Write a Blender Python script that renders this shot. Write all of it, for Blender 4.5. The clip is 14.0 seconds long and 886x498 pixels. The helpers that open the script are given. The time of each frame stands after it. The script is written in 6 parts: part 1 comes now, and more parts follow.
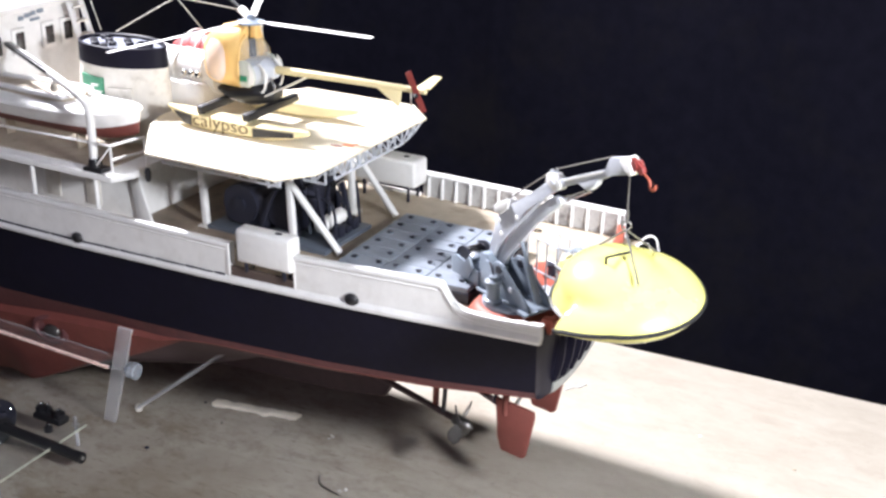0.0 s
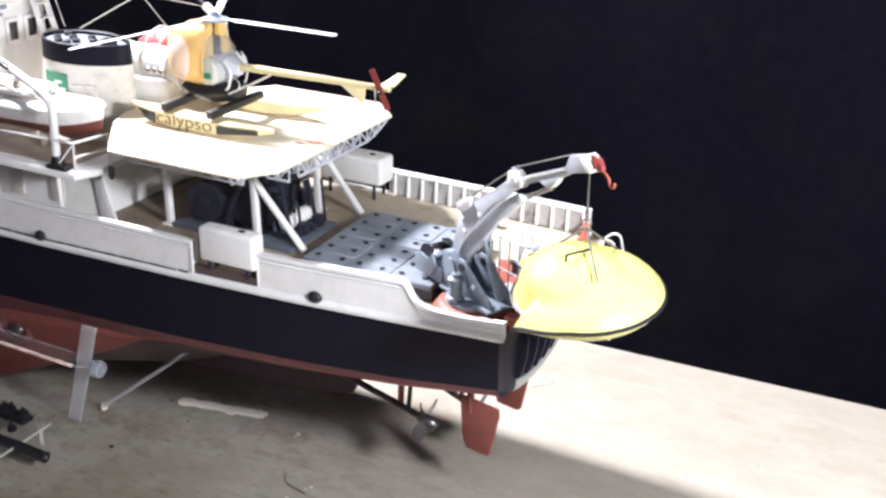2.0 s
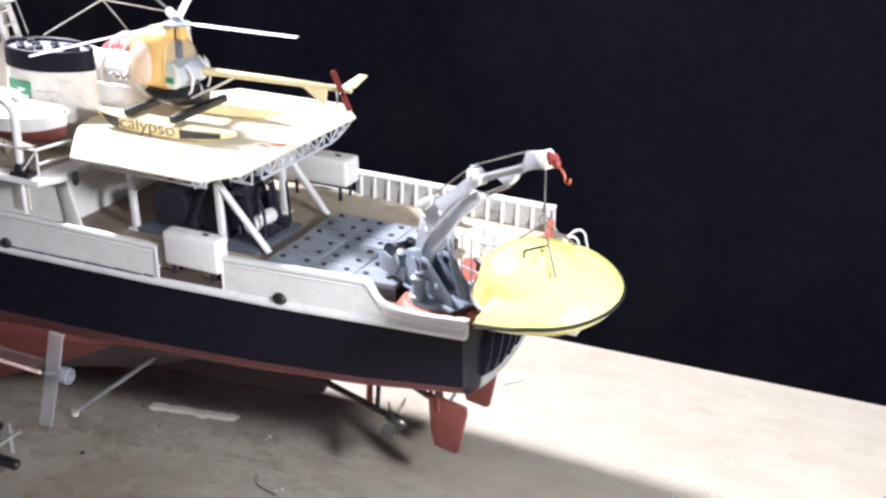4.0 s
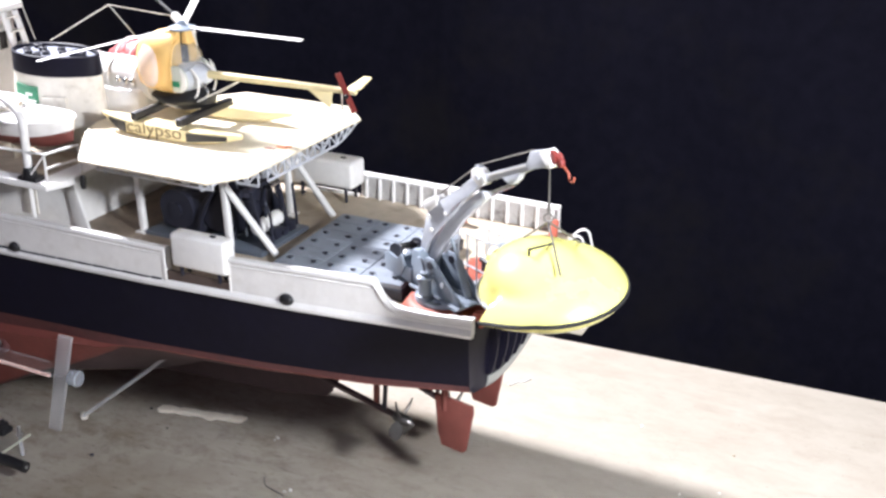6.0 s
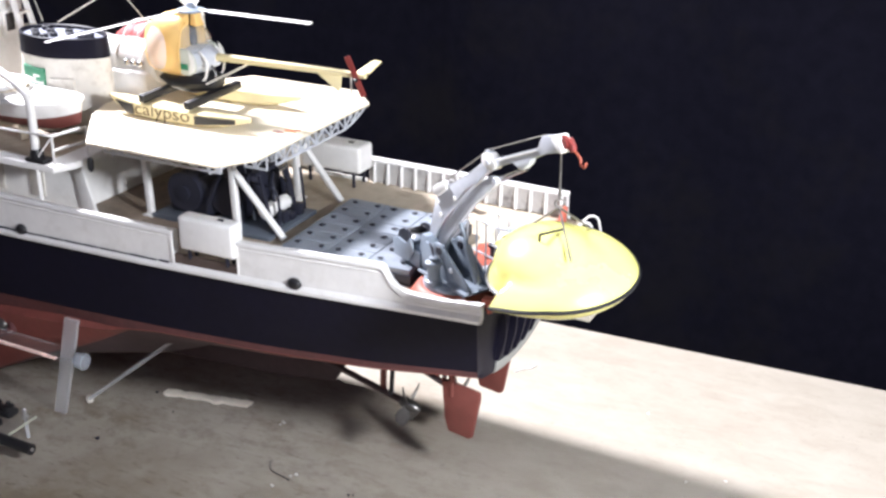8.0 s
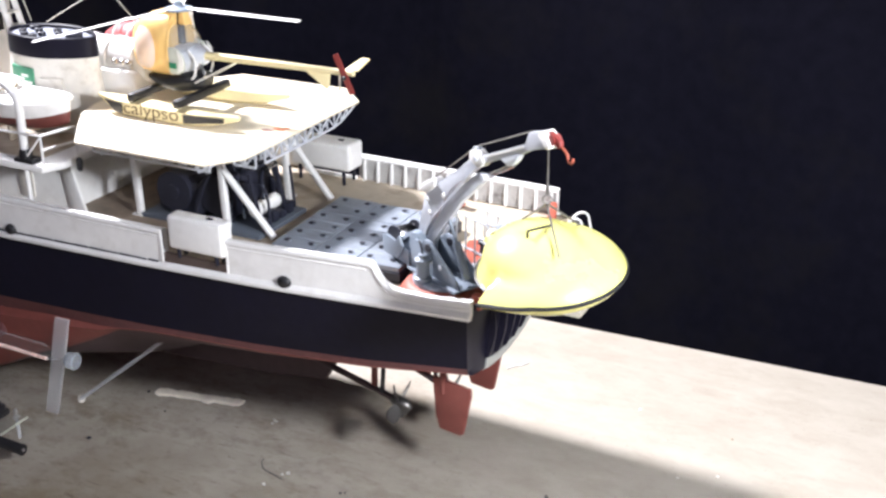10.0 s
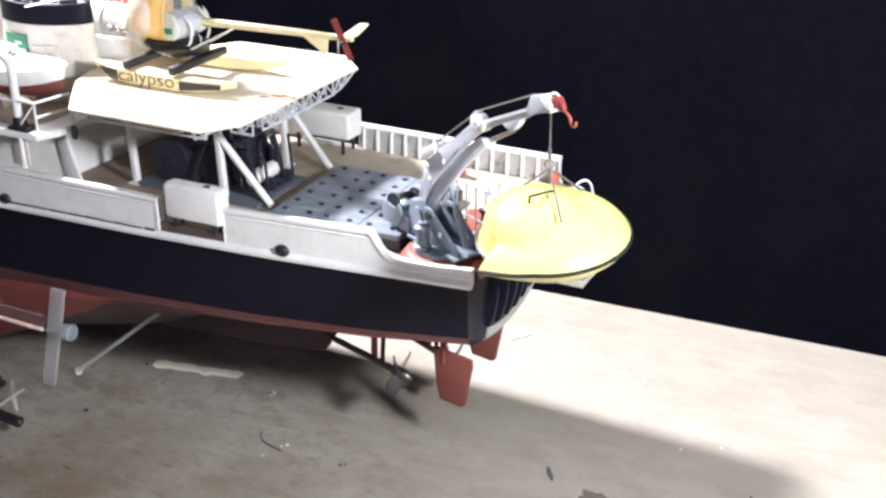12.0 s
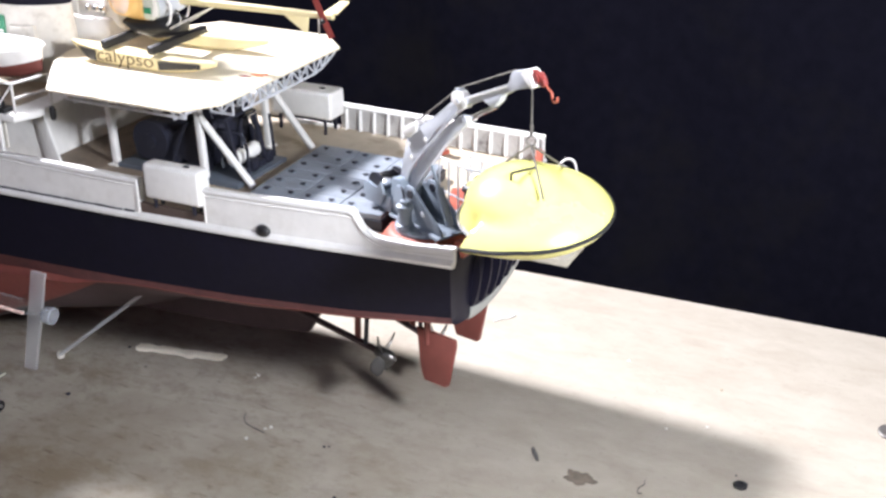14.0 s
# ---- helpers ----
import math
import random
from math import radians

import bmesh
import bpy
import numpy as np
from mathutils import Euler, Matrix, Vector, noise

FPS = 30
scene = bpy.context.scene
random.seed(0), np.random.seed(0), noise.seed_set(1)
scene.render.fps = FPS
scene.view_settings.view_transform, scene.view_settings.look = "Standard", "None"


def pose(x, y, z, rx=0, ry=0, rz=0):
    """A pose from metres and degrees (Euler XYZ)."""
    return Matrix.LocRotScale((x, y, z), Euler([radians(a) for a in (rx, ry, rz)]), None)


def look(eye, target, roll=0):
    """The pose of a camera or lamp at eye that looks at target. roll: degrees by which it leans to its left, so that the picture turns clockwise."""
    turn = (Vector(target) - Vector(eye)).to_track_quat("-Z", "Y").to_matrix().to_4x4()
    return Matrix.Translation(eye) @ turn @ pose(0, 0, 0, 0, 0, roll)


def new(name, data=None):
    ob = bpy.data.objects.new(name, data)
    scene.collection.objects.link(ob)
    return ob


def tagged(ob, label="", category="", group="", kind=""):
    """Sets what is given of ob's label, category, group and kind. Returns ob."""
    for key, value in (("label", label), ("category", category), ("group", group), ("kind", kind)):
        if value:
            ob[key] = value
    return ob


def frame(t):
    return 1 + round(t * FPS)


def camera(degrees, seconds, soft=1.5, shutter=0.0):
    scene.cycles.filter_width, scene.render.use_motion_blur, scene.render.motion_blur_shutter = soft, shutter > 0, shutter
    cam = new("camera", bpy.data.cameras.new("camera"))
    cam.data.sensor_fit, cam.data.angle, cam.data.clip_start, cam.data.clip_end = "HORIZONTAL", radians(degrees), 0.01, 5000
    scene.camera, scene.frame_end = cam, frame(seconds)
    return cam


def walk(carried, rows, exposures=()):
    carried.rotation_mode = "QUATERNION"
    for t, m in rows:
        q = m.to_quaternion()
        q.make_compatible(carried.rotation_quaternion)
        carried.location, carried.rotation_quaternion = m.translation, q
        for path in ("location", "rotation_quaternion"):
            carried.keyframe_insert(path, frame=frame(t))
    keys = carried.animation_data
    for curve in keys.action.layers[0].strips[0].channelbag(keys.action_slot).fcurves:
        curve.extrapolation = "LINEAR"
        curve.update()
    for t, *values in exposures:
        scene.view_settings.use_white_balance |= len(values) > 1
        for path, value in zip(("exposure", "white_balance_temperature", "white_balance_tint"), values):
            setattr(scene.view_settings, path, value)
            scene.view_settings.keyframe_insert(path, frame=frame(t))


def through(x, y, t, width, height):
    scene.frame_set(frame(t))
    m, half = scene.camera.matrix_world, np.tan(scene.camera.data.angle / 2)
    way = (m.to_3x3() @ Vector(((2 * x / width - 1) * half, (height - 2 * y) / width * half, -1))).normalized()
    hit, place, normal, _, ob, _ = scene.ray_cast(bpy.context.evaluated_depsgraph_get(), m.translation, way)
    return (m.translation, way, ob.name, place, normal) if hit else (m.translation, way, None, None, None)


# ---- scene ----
LENS = 40.94
cam = camera(LENS, 14.0, soft=2.7)
# seconds, eye, yaw, pitch, roll
ROWS = [
    (0.0, 0.22459, -0.57459, 0.42723, 28.246, -22.876, 0.762),
    (0.5, 0.22490, -0.57695, 0.42771, 27.740, -22.860, 1.247),
    (1.0, 0.22525, -0.57639, 0.42717, 28.081, -22.741, 1.055),
    (1.5, 0.22750, -0.57148, 0.42600, 27.842, -23.131, 1.162),
    (2.0, 0.23181, -0.57096, 0.42734, 27.106, -22.965, 1.150),
    (2.5, 0.23212, -0.56759, 0.42550, 27.164, -23.065, 1.018),
    (3.0, 0.23647, -0.56708, 0.42703, 26.496, -23.045, 0.936),
    (5.5, 0.24718, -0.57213, 0.42687, 26.699, -22.687, -0.241),
    (6.0, 0.24649, -0.57261, 0.42619, 26.655, -22.629, -0.241),
    (6.5, 0.24710, -0.57232, 0.42590, 26.626, -22.679, -0.443),
    (7.0, 0.24749, -0.57347, 0.42645, 26.398, -22.707, -0.201),
    (7.5, 0.24502, -0.57235, 0.42437, 26.575, -23.037, -0.038),
    (8.0, 0.24249, -0.57261, 0.42393, 26.774, -23.221, 0.171),
    (10.5, 0.24641, -0.56924, 0.42273, 26.582, -23.415, -0.292),
    (11.0, 0.24549, -0.56753, 0.41959, 26.683, -23.815, -0.523),
    (11.5, 0.24319, -0.56911, 0.41847, 26.306, -23.787, -0.183),
    (12.0, 0.24326, -0.56422, 0.41414, 26.674, -24.355, -0.249),
    (12.5, 0.24518, -0.55873, 0.41064, 26.456, -24.796, -0.486),
    (13.0, 0.24582, -0.55960, 0.41092, 26.132, -24.812, -0.310),
    (13.5, 0.24470, -0.56007, 0.41130, 25.805, -25.167, -0.256),
    (14.0, 0.24515, -0.56001, 0.40876, 26.117, -25.033, -0.365),
]
walk(cam, [(t, pose(x, y, z, 0, 0, yaw) @ pose(0, 0, 0, 90 + pitch) @ pose(0, 0, 0, 0, 0, roll))
           for t, x, y, z, yaw, pitch, roll in ROWS])

# ---------------------------------------------------------------- world and lamps
world = bpy.data.worlds.new("room")
scene.world = world
world.use_nodes = True
world.node_tree.nodes["Background"].inputs[0].default_value = (0.55, 0.6, 0.75, 1)
world.node_tree.nodes["Background"].inputs[1].default_value = 0.02


def disc_lamp(name, eye, target, size, watts, colour):
    data = bpy.data.lights.new(name, "AREA")
    data.shape, data.size, data.energy, data.color = "DISK", size, watts, colour
    ob = new(name, data)
    ob.matrix_world = look(eye, target)
    return ob


def spot_lamp(name, eye, target, cone, blend, radius, watts, colour):
    data = bpy.data.lights.new(name, "SPOT")
    data.spot_size, data.spot_blend, data.shadow_soft_size = radians(cone), blend, radius
    data.energy, data.color = watts, colour
    ob = new(name, data)
    ob.matrix_world = look(eye, target)
    return ob


KEY_EYE, KEY_AIM = (-0.94, 0.212, 1.05), (-0.08, 0.030, 0.12)
SIDE_EYE, SIDE_AIM = (0.380, -0.275, 0.392), (-0.02, -0.04, 0.10)
FRONT_EYE, FRONT_AIM = (-0.20, -1.40, 1.32), (-0.1, 0.0, 0.10)
spot_lamp("key_lamp", KEY_EYE, KEY_AIM, 39.0, 0.52, 0.070, 284.0, (0.925, 0.918, 1.0))
disc_lamp("side_lamp", SIDE_EYE, SIDE_AIM, 0.075, 5.8, (0.89, 0.92, 1.0))
# front fill: no lamp known there, added to lift the near sides
disc_lamp("front_fill", FRONT_EYE, FRONT_AIM, 1.5, 8.5, (0.81, 0.80, 1.0))


# ---------------------------------------------------------------- materials
def material(name, colour, rough=0.5, metal=0.0, vary=0.12, grain=180.0, bump=0.15, dirt=None, dirt_amount=0.0,
             dirt_scale=35.0, island=0.0, coat=0.0, shine=0.5):
    """Procedural paint, wood or metal: two scales of noise in colour and gloss, fine relief, optional grime."""
    m = bpy.data.materials.new(name)
    m.use_nodes = True
    nt = m.node_tree
    n, l = nt.nodes, nt.links
    bsdf = n["Principled BSDF"]
    tc = n.new("ShaderNodeTexCoord")
    fine, broad = n.new("ShaderNodeTexNoise"), n.new("ShaderNodeTexNoise")
    fine.inputs["Scale"].default_value, fine.inputs["Detail"].default_value = grain, 5
    broad.inputs["Scale"].default_value, broad.inputs["Detail"].default_value = dirt_scale, 4
    l.new(tc.outputs["Object"], fine.inputs["Vector"])
    l.new(tc.outputs["Object"], broad.inputs["Vector"])
    add = n.new("ShaderNodeMath")
    add.operation = "ADD"
    l.new(fine.outputs["Fac"], add.inputs[0])
    l.new(broad.outputs["Fac"], add.inputs[1])
    ramp = n.new("ShaderNodeMapRange")
    ramp.inputs["From Min"].default_value, ramp.inputs["From Max"].default_value = 0.6, 1.4
    ramp.inputs["To Min"].default_value, ramp.inputs["To Max"].default_value = 1 - vary, 1 + vary
    l.new(add.outputs[0], ramp.inputs["Value"])
    base = n.new("ShaderNodeRGB")
    base.outputs[0].default_value = (*colour, 1)
    mul = n.new("ShaderNodeVectorMath")
    mul.operation = "SCALE"
    l.new(base.outputs[0], mul.inputs[0])
    l.new(ramp.outputs[0], mul.inputs["Scale"])
    last = mul.outputs[0]
    if island:
        info, isl = n.new("ShaderNodeObjectInfo"), n.new("ShaderNodeMapRange")
        isl.inputs["To Min"].default_value, isl.inputs["To Max"].default_value = 1 - island, 1 + island
        l.new(info.outputs["Random"], isl.inputs["Value"])
        m2 = n.new("ShaderNodeVectorMath")
        m2.operation = "SCALE"
        l.new(last, m2.inputs[0])
        l.new(isl.outputs[0], m2.inputs["Scale"])
        last = m2.outputs[0]
    if dirt:
        spots = n.new("ShaderNodeTexNoise")
        spots.inputs["Scale"].default_value, spots.inputs["Detail"].default_value = dirt_scale * 2.2, 8
        spots.inputs["Roughness"].default_value = 0.65
        l.new(tc.outputs["Object"], spots.inputs["Vector"])
        mask = n.new("ShaderNodeMapRange")
        mask.inputs["From Min"].default_value, mask.inputs["From Max"].default_value = 0.52, 0.72
        mask.inputs["To Max"].default_value = dirt_amount
        l.new(spots.outputs["Fac"], mask.inputs["Value"])
        mix = n.new("ShaderNodeMix")
        mix.data_type = "RGBA"
        l.new(mask.outputs[0], mix.inputs["Factor"])
        l.new(last, mix.inputs[6])
        mix.inputs[7].default_value = (*dirt, 1)
        last = mix.outputs[2]
    l.new(last, bsdf.inputs["Base Color"])
    rr = n.new("ShaderNodeMapRange")
    rr.inputs["To Min"].default_value, rr.inputs["To Max"].default_value = max(0.03, rough - 0.12), min(1.0, rough + 0.12)
    l.new(broad.outputs["Fac"], rr.inputs["Value"])
    l.new(rr.outputs[0], bsdf.inputs["Roughness"])
    bsdf.inputs["Metallic"].default_value = metal
    bsdf.inputs["Specular IOR Level"].default_value = shine
    bsdf.inputs["Coat Weight"].default_value = coat
    if bump:
        bp = n.new("ShaderNodeBump")
        bp.inputs["Strength"].default_value, bp.inputs["Distance"].default_value = bump, 0.0006
        l.new(fine.outputs["Fac"], bp.inputs["Height"])
        l.new(bp.outputs[0], bsdf.inputs["Normal"])
    return m


WHITE = material("white_paint", (0.78, 0.77, 0.75), 0.45, vary=0.06, dirt=(0.42, 0.38, 0.32), dirt_amount=0.22)
OLD_WHITE = material("aged_white_paint", (0.66, 0.63, 0.57), 0.55, vary=0.1, dirt=(0.3, 0.26, 0.2), dirt_amount=0.45, dirt_scale=60)
CREAM = material("cream_painted_plywood", (0.76, 0.68, 0.52), 0.6, vary=0.07, dirt=(0.5, 0.38, 0.22), dirt_amount=0.25)
BLACK = material("black_hull_paint", (0.0062, 0.0056, 0.0138), 0.5, vary=0.25, dirt=(0.010, 0.010, 0.017), dirt_amount=0.4, shine=0.16)
MATT_BLACK = material("black_plastic", (0.012, 0.012, 0.014), 0.38, vary=0.2)
RED = material("antifouling_red", (0.182, 0.049, 0.039), 0.6, vary=0.16, dirt=(0.16, 0.05, 0.035), dirt_amount=0.4)
ORANGE = material("red_oxide_deck_paint", (0.36, 0.085, 0.052), 0.55, vary=0.14, dirt=(0.28, 0.07, 0.04), dirt_amount=0.4)
MAROON = material("maroon_paint", (0.22, 0.035, 0.03), 0.5)
DECK = material("pale_deck_planking", (0.47, 0.40, 0.305), 0.65, vary=0.16, grain=120, dirt=(0.20, 0.13, 0.07), dirt_amount=0.45, island=0.10)
GREY = material("light_grey_metal_paint", (0.54, 0.565, 0.61), 0.4, vary=0.08, dirt=(0.3, 0.3, 0.32), dirt_amount=0.3)
MID_GREY = material("blue_grey_paint", (0.22, 0.26, 0.31), 0.4, vary=0.12, dirt=(0.1, 0.1, 0.12), dirt_amount=0.3)
HATCH = material("grey_hatch_plate", (0.235, 0.262, 0.300), 0.42, vary=0.12, dirt=(0.07, 0.075, 0.09), dirt_amount=0.4, island=0.08)
DARK = material("dark_machinery", (0.014, 0.015, 0.026), 0.5, vary=0.25)
STEEL = material("bright_steel", (0.62, 0.62, 0.63), 0.25, 1.0, vary=0.1)
BRASS = material("tarnished_bronze", (0.13, 0.125, 0.12), 0.35, 0.85, vary=0.2)
# copper paled towards pink so the core carries the rod's highlight
COPPER = material("copper_rod", (1.0, 0.72, 0.64), 0.25, 0.2, vary=0.1)
YELLOW = material("glossy_yellow_paint", (0.67, 0.63, 0.21), 0.25, vary=0.04, bump=0.04, coat=0.4)
PALE_YELLOW = material("pale_yellow_paint", (0.72, 0.62, 0.36), 0.5, vary=0.06)
AMBER = material("amber_yellow_paint", (0.78, 0.51, 0.19), 0.4, vary=0.07)
RUBBER = material("black_rubber", (0.015, 0.015, 0.017), 0.5)
ROPE = material("grey_chain", (0.17, 0.16, 0.15), 0.5, 0.6, grain=600, bump=0.8)
GREEN = material("green_decal", (0.02, 0.20, 0.10), 0.5)
FLAG_RED = material("orange_decal", (0.70, 0.18, 0.06), 0.6, vary=0.2)
INK = material("brown_lettering", (0.13, 0.09, 0.045), 0.6)
TAPE = material("masking_tape", (0.86, 0.80, 0.68), 0.8, vary=0.10, grain=400, bump=0.4)
SCRAP = material("white_scrap", (0.75, 0.74, 0.71), 0.7)
# pale broad patches in the cloth colour stand in for spilled light
CLOTH = material("dark_backdrop_cloth", (0.0300, 0.0292, 0.0490), 1.0, vary=0.26, grain=50, dirt_scale=1.6, bump=0.1, shine=0.05, dirt=(0.050, 0.046, 0.048), dirt_amount=0.8)
ROOM = material("dim_room_paint", (0.06, 0.06, 0.065), 0.9)


def clear_material(name, tint, rough, through, alpha=1.0):
    m = bpy.data.materials.new(name)
    m.use_nodes = True
    b = m.node_tree.nodes["Principled BSDF"]
    b.inputs["Base Color"].default_value = (*tint, 1)
    b.inputs["Transmission Weight"].default_value = through
    b.inputs["Roughness"].default_value = rough
    b.inputs["IOR"].default_value = 1.15
    b.inputs["Alpha"].default_value = alpha
    return m


ACRYLIC = clear_material("clear_acrylic", (0.75, 0.78, 0.82), 0.12, 0.2, 0.16)
CLEAR = clear_material("clear_sheet", (0.6, 0.66, 0.64), 0.08, 0.3, 0.04)
PEARL = clear_material("pale_window", (0.82, 0.72, 0.66), 0.08, 0.35)
FROSTED = clear_material("frosted_acrylic", (0.88, 0.90, 0.93), 0.35, 0.1, 0.34)


def table_material():
    m = bpy.data.materials.new("worn_plywood")
    m.use_nodes = True
    nt = m.node_tree
    n, l = nt.nodes, nt.links
    bsdf = n["Principled BSDF"]
    tc = n.new("ShaderNodeTexCoord")

    def noisy(scale, detail, rough, stretch=(1, 1, 1), turn=0.0, warp=0.0):
        mp, t = n.new("ShaderNodeMapping"), n.new("ShaderNodeTexNoise")
        mp.inputs["Scale"].default_value, mp.inputs["Rotation"].default_value = stretch, (0, 0, turn)
        t.inputs["Scale"].default_value, t.inputs["Detail"].default_value = scale, detail
        t.inputs["Roughness"].default_value, t.inputs["Distortion"].default_value = rough, warp
        l.new(tc.outputs["Object"], mp.inputs["Vector"])
        l.new(mp.outputs[0], t.inputs["Vector"])
        return t.outputs["Fac"]

    # broad uneven mask: smudges thicken at left front, putting its shade into the colour
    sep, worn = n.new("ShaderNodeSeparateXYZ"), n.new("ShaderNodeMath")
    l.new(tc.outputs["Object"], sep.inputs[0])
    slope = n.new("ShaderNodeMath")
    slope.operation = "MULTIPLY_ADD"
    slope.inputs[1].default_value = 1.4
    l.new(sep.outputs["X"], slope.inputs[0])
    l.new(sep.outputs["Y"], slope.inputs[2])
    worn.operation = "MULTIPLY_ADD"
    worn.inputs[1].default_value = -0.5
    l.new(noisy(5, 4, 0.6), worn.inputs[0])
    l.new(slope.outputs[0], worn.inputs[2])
    smudge_shade = n.new("ShaderNodeMapRange")
    smudge_shade.inputs["From Min"].default_value, smudge_shade.inputs["From Max"].default_value = -0.05, -0.45
    smudge_shade.inputs["To Min"].default_value, smudge_shade.inputs["To Max"].default_value = 0.18, 1.0
    l.new(worn.outputs[0], smudge_shade.inputs["Value"])

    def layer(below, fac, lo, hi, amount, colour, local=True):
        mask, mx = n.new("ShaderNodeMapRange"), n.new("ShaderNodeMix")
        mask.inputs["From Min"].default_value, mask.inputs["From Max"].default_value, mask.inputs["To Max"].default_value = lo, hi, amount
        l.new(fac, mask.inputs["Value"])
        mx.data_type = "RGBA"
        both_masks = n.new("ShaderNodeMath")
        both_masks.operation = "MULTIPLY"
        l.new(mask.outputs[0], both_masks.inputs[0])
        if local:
            l.new(smudge_shade.outputs[0], both_masks.inputs[1])
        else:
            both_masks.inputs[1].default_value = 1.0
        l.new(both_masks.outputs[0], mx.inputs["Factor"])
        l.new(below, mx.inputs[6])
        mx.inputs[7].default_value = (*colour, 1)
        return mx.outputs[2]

    grain = noisy(7, 9, 0.6, (4, 9, 4), 0.12, 0.5)
    ramp = n.new("ShaderNodeValToRGB")
    ramp.color_ramp.elements[0].position, ramp.color_ramp.elements[0].color = 0.30, (0.372, 0.330, 0.272, 1)
    ramp.color_ramp.elements[1].position, ramp.color_ramp.elements[1].color = 0.70, (0.436, 0.396, 0.335, 1)
    l.new(grain, ramp.inputs[0])
    col = ramp.outputs[0]
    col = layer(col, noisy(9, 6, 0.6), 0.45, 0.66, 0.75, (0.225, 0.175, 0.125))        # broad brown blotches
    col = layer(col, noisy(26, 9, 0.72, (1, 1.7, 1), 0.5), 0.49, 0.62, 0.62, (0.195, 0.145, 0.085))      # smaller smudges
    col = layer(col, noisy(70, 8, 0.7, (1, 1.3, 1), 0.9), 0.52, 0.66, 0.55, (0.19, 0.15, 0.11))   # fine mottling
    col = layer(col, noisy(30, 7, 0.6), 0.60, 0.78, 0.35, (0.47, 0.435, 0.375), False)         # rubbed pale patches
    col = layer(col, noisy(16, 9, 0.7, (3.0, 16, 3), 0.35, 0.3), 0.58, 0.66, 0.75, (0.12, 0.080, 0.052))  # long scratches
    col = layer(col, noisy(320, 3, 0.5), 0.66, 0.76, 0.45, (0.16, 0.14, 0.12), False)         # grit
    l.new(col, bsdf.inputs["Base Color"])
    bsdf.inputs["Roughness"].default_value = 0.62
    bp = n.new("ShaderNodeBump")
    bp.inputs["Strength"].default_value, bp.inputs["Distance"].default_value = 0.25, 0.0008
    l.new(grain, bp.inputs["Height"])
    l.new(bp.outputs[0], bsdf.inputs["Normal"])
    return m


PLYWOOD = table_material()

# ---------------------------------------------------------------- mesh helpers
BASE = {}


def thing(name, at, label, category, group="", kind=""):
    ob = new(name)
    ob.location = at
    ob.empty_display_size = 0.01
    BASE[ob.name] = Vector(at)
    return tagged(ob, label, category, group, kind)


def part(name, bm, mat, parent=None, label="", smooth=40):
    """One bmesh, drawn in world places, as one mesh object under a thing or a part."""
    me = bpy.data.meshes.new(name)
    origin = BASE[parent.name] if parent else Vector((0, 0, 0))
    bmesh.ops.translate(bm, verts=bm.verts, vec=-origin)
    bmesh.ops.recalc_face_normals(bm, faces=bm.faces)
    for f in bm.faces:
        f.smooth = True
    bm.to_mesh(me)
    bm.free()
    me.set_sharp_from_angle(angle=radians(smooth))
    me.materials.append(mat)
    ob = new(name, me)
    if parent:
        ob.parent = parent
    BASE[ob.name] = origin
    return tagged(ob, label)


def shape():
    return bmesh.new()


def box(bm, lo, hi, bevel=0.0, turn=None, seg=2):
    lo, hi = Vector(lo), Vector(hi)
    mid, size = (lo + hi) / 2, hi - lo
    r = bmesh.ops.create_cube(bm, size=1.0, matrix=Matrix.Translation(mid) @ (turn or Matrix()) @ Matrix.Diagonal((*size, 1)))
    if bevel:
        edges = list({e for v in r["verts"] for e in v.link_edges})
        bmesh.ops.bevel(bm, geom=edges, offset=bevel, segments=seg, affect="EDGES", profile=0.5)
    return bm


def bar(bm, a, b, w, h, bevel=0.0, up=(0, 0, 1)):
    """A square bar from a to b, w wide and h high."""
    a, b = Vector(a), Vector(b)
    d = (b - a).normalized()
    side = d.cross(Vector(up))
    side = side.normalized() if side.length > 1e-6 else Vector((1, 0, 0))
    above = side.cross(d).normalized()
    turn = Matrix((d, side, above)).transposed().to_4x4()
    r = bmesh.ops.create_cube(bm, size=1.0, matrix=Matrix.Translation((a + b) / 2) @ turn @ Matrix.Diagonal(((b - a).length, w, h, 1)))
    if bevel:
        bmesh.ops.bevel(bm, geom=list({e for v in r["verts"] for e in v.link_edges}), offset=bevel, segments=2, affect="EDGES", profile=0.5)
    return bm


def tube(bm, pts, r, n=8, closed=False, radii=None):
    """A round rod along a row of places."""
    pts = [Vector(p) for p in pts]
    rings, last = [], None
    for i, p in enumerate(pts):
        a = pts[i - 1] if (i or closed) else p
        b = pts[(i + 1) % len(pts)] if (i + 1 < len(pts) or closed) else p
        d = (b - a).normalized()
        if last is None:
            side = d.orthogonal().normalized()
        else:
            side = (last - d * last.dot(d)).normalized()
        last = side
        other = d.cross(side)
        rr = radii[i] if radii else r
        rings.append([bm.verts.new(p + rr * (math.cos(k * math.tau / n) * side + math.sin(k * math.tau / n) * other)) for k in range(n)])
    count = len(rings) if closed else len(rings) - 1
    for i in range(count):
        a, b = rings[i], rings[(i + 1) % len(rings)]
        for k in range(n):
            bm.faces.new((a[k], a[(k + 1) % n], b[(k + 1) % n], b[k]))
    if not closed:
        bm.faces.new(rings[0][::-1])
        bm.faces.new(rings[-1])
    return bm


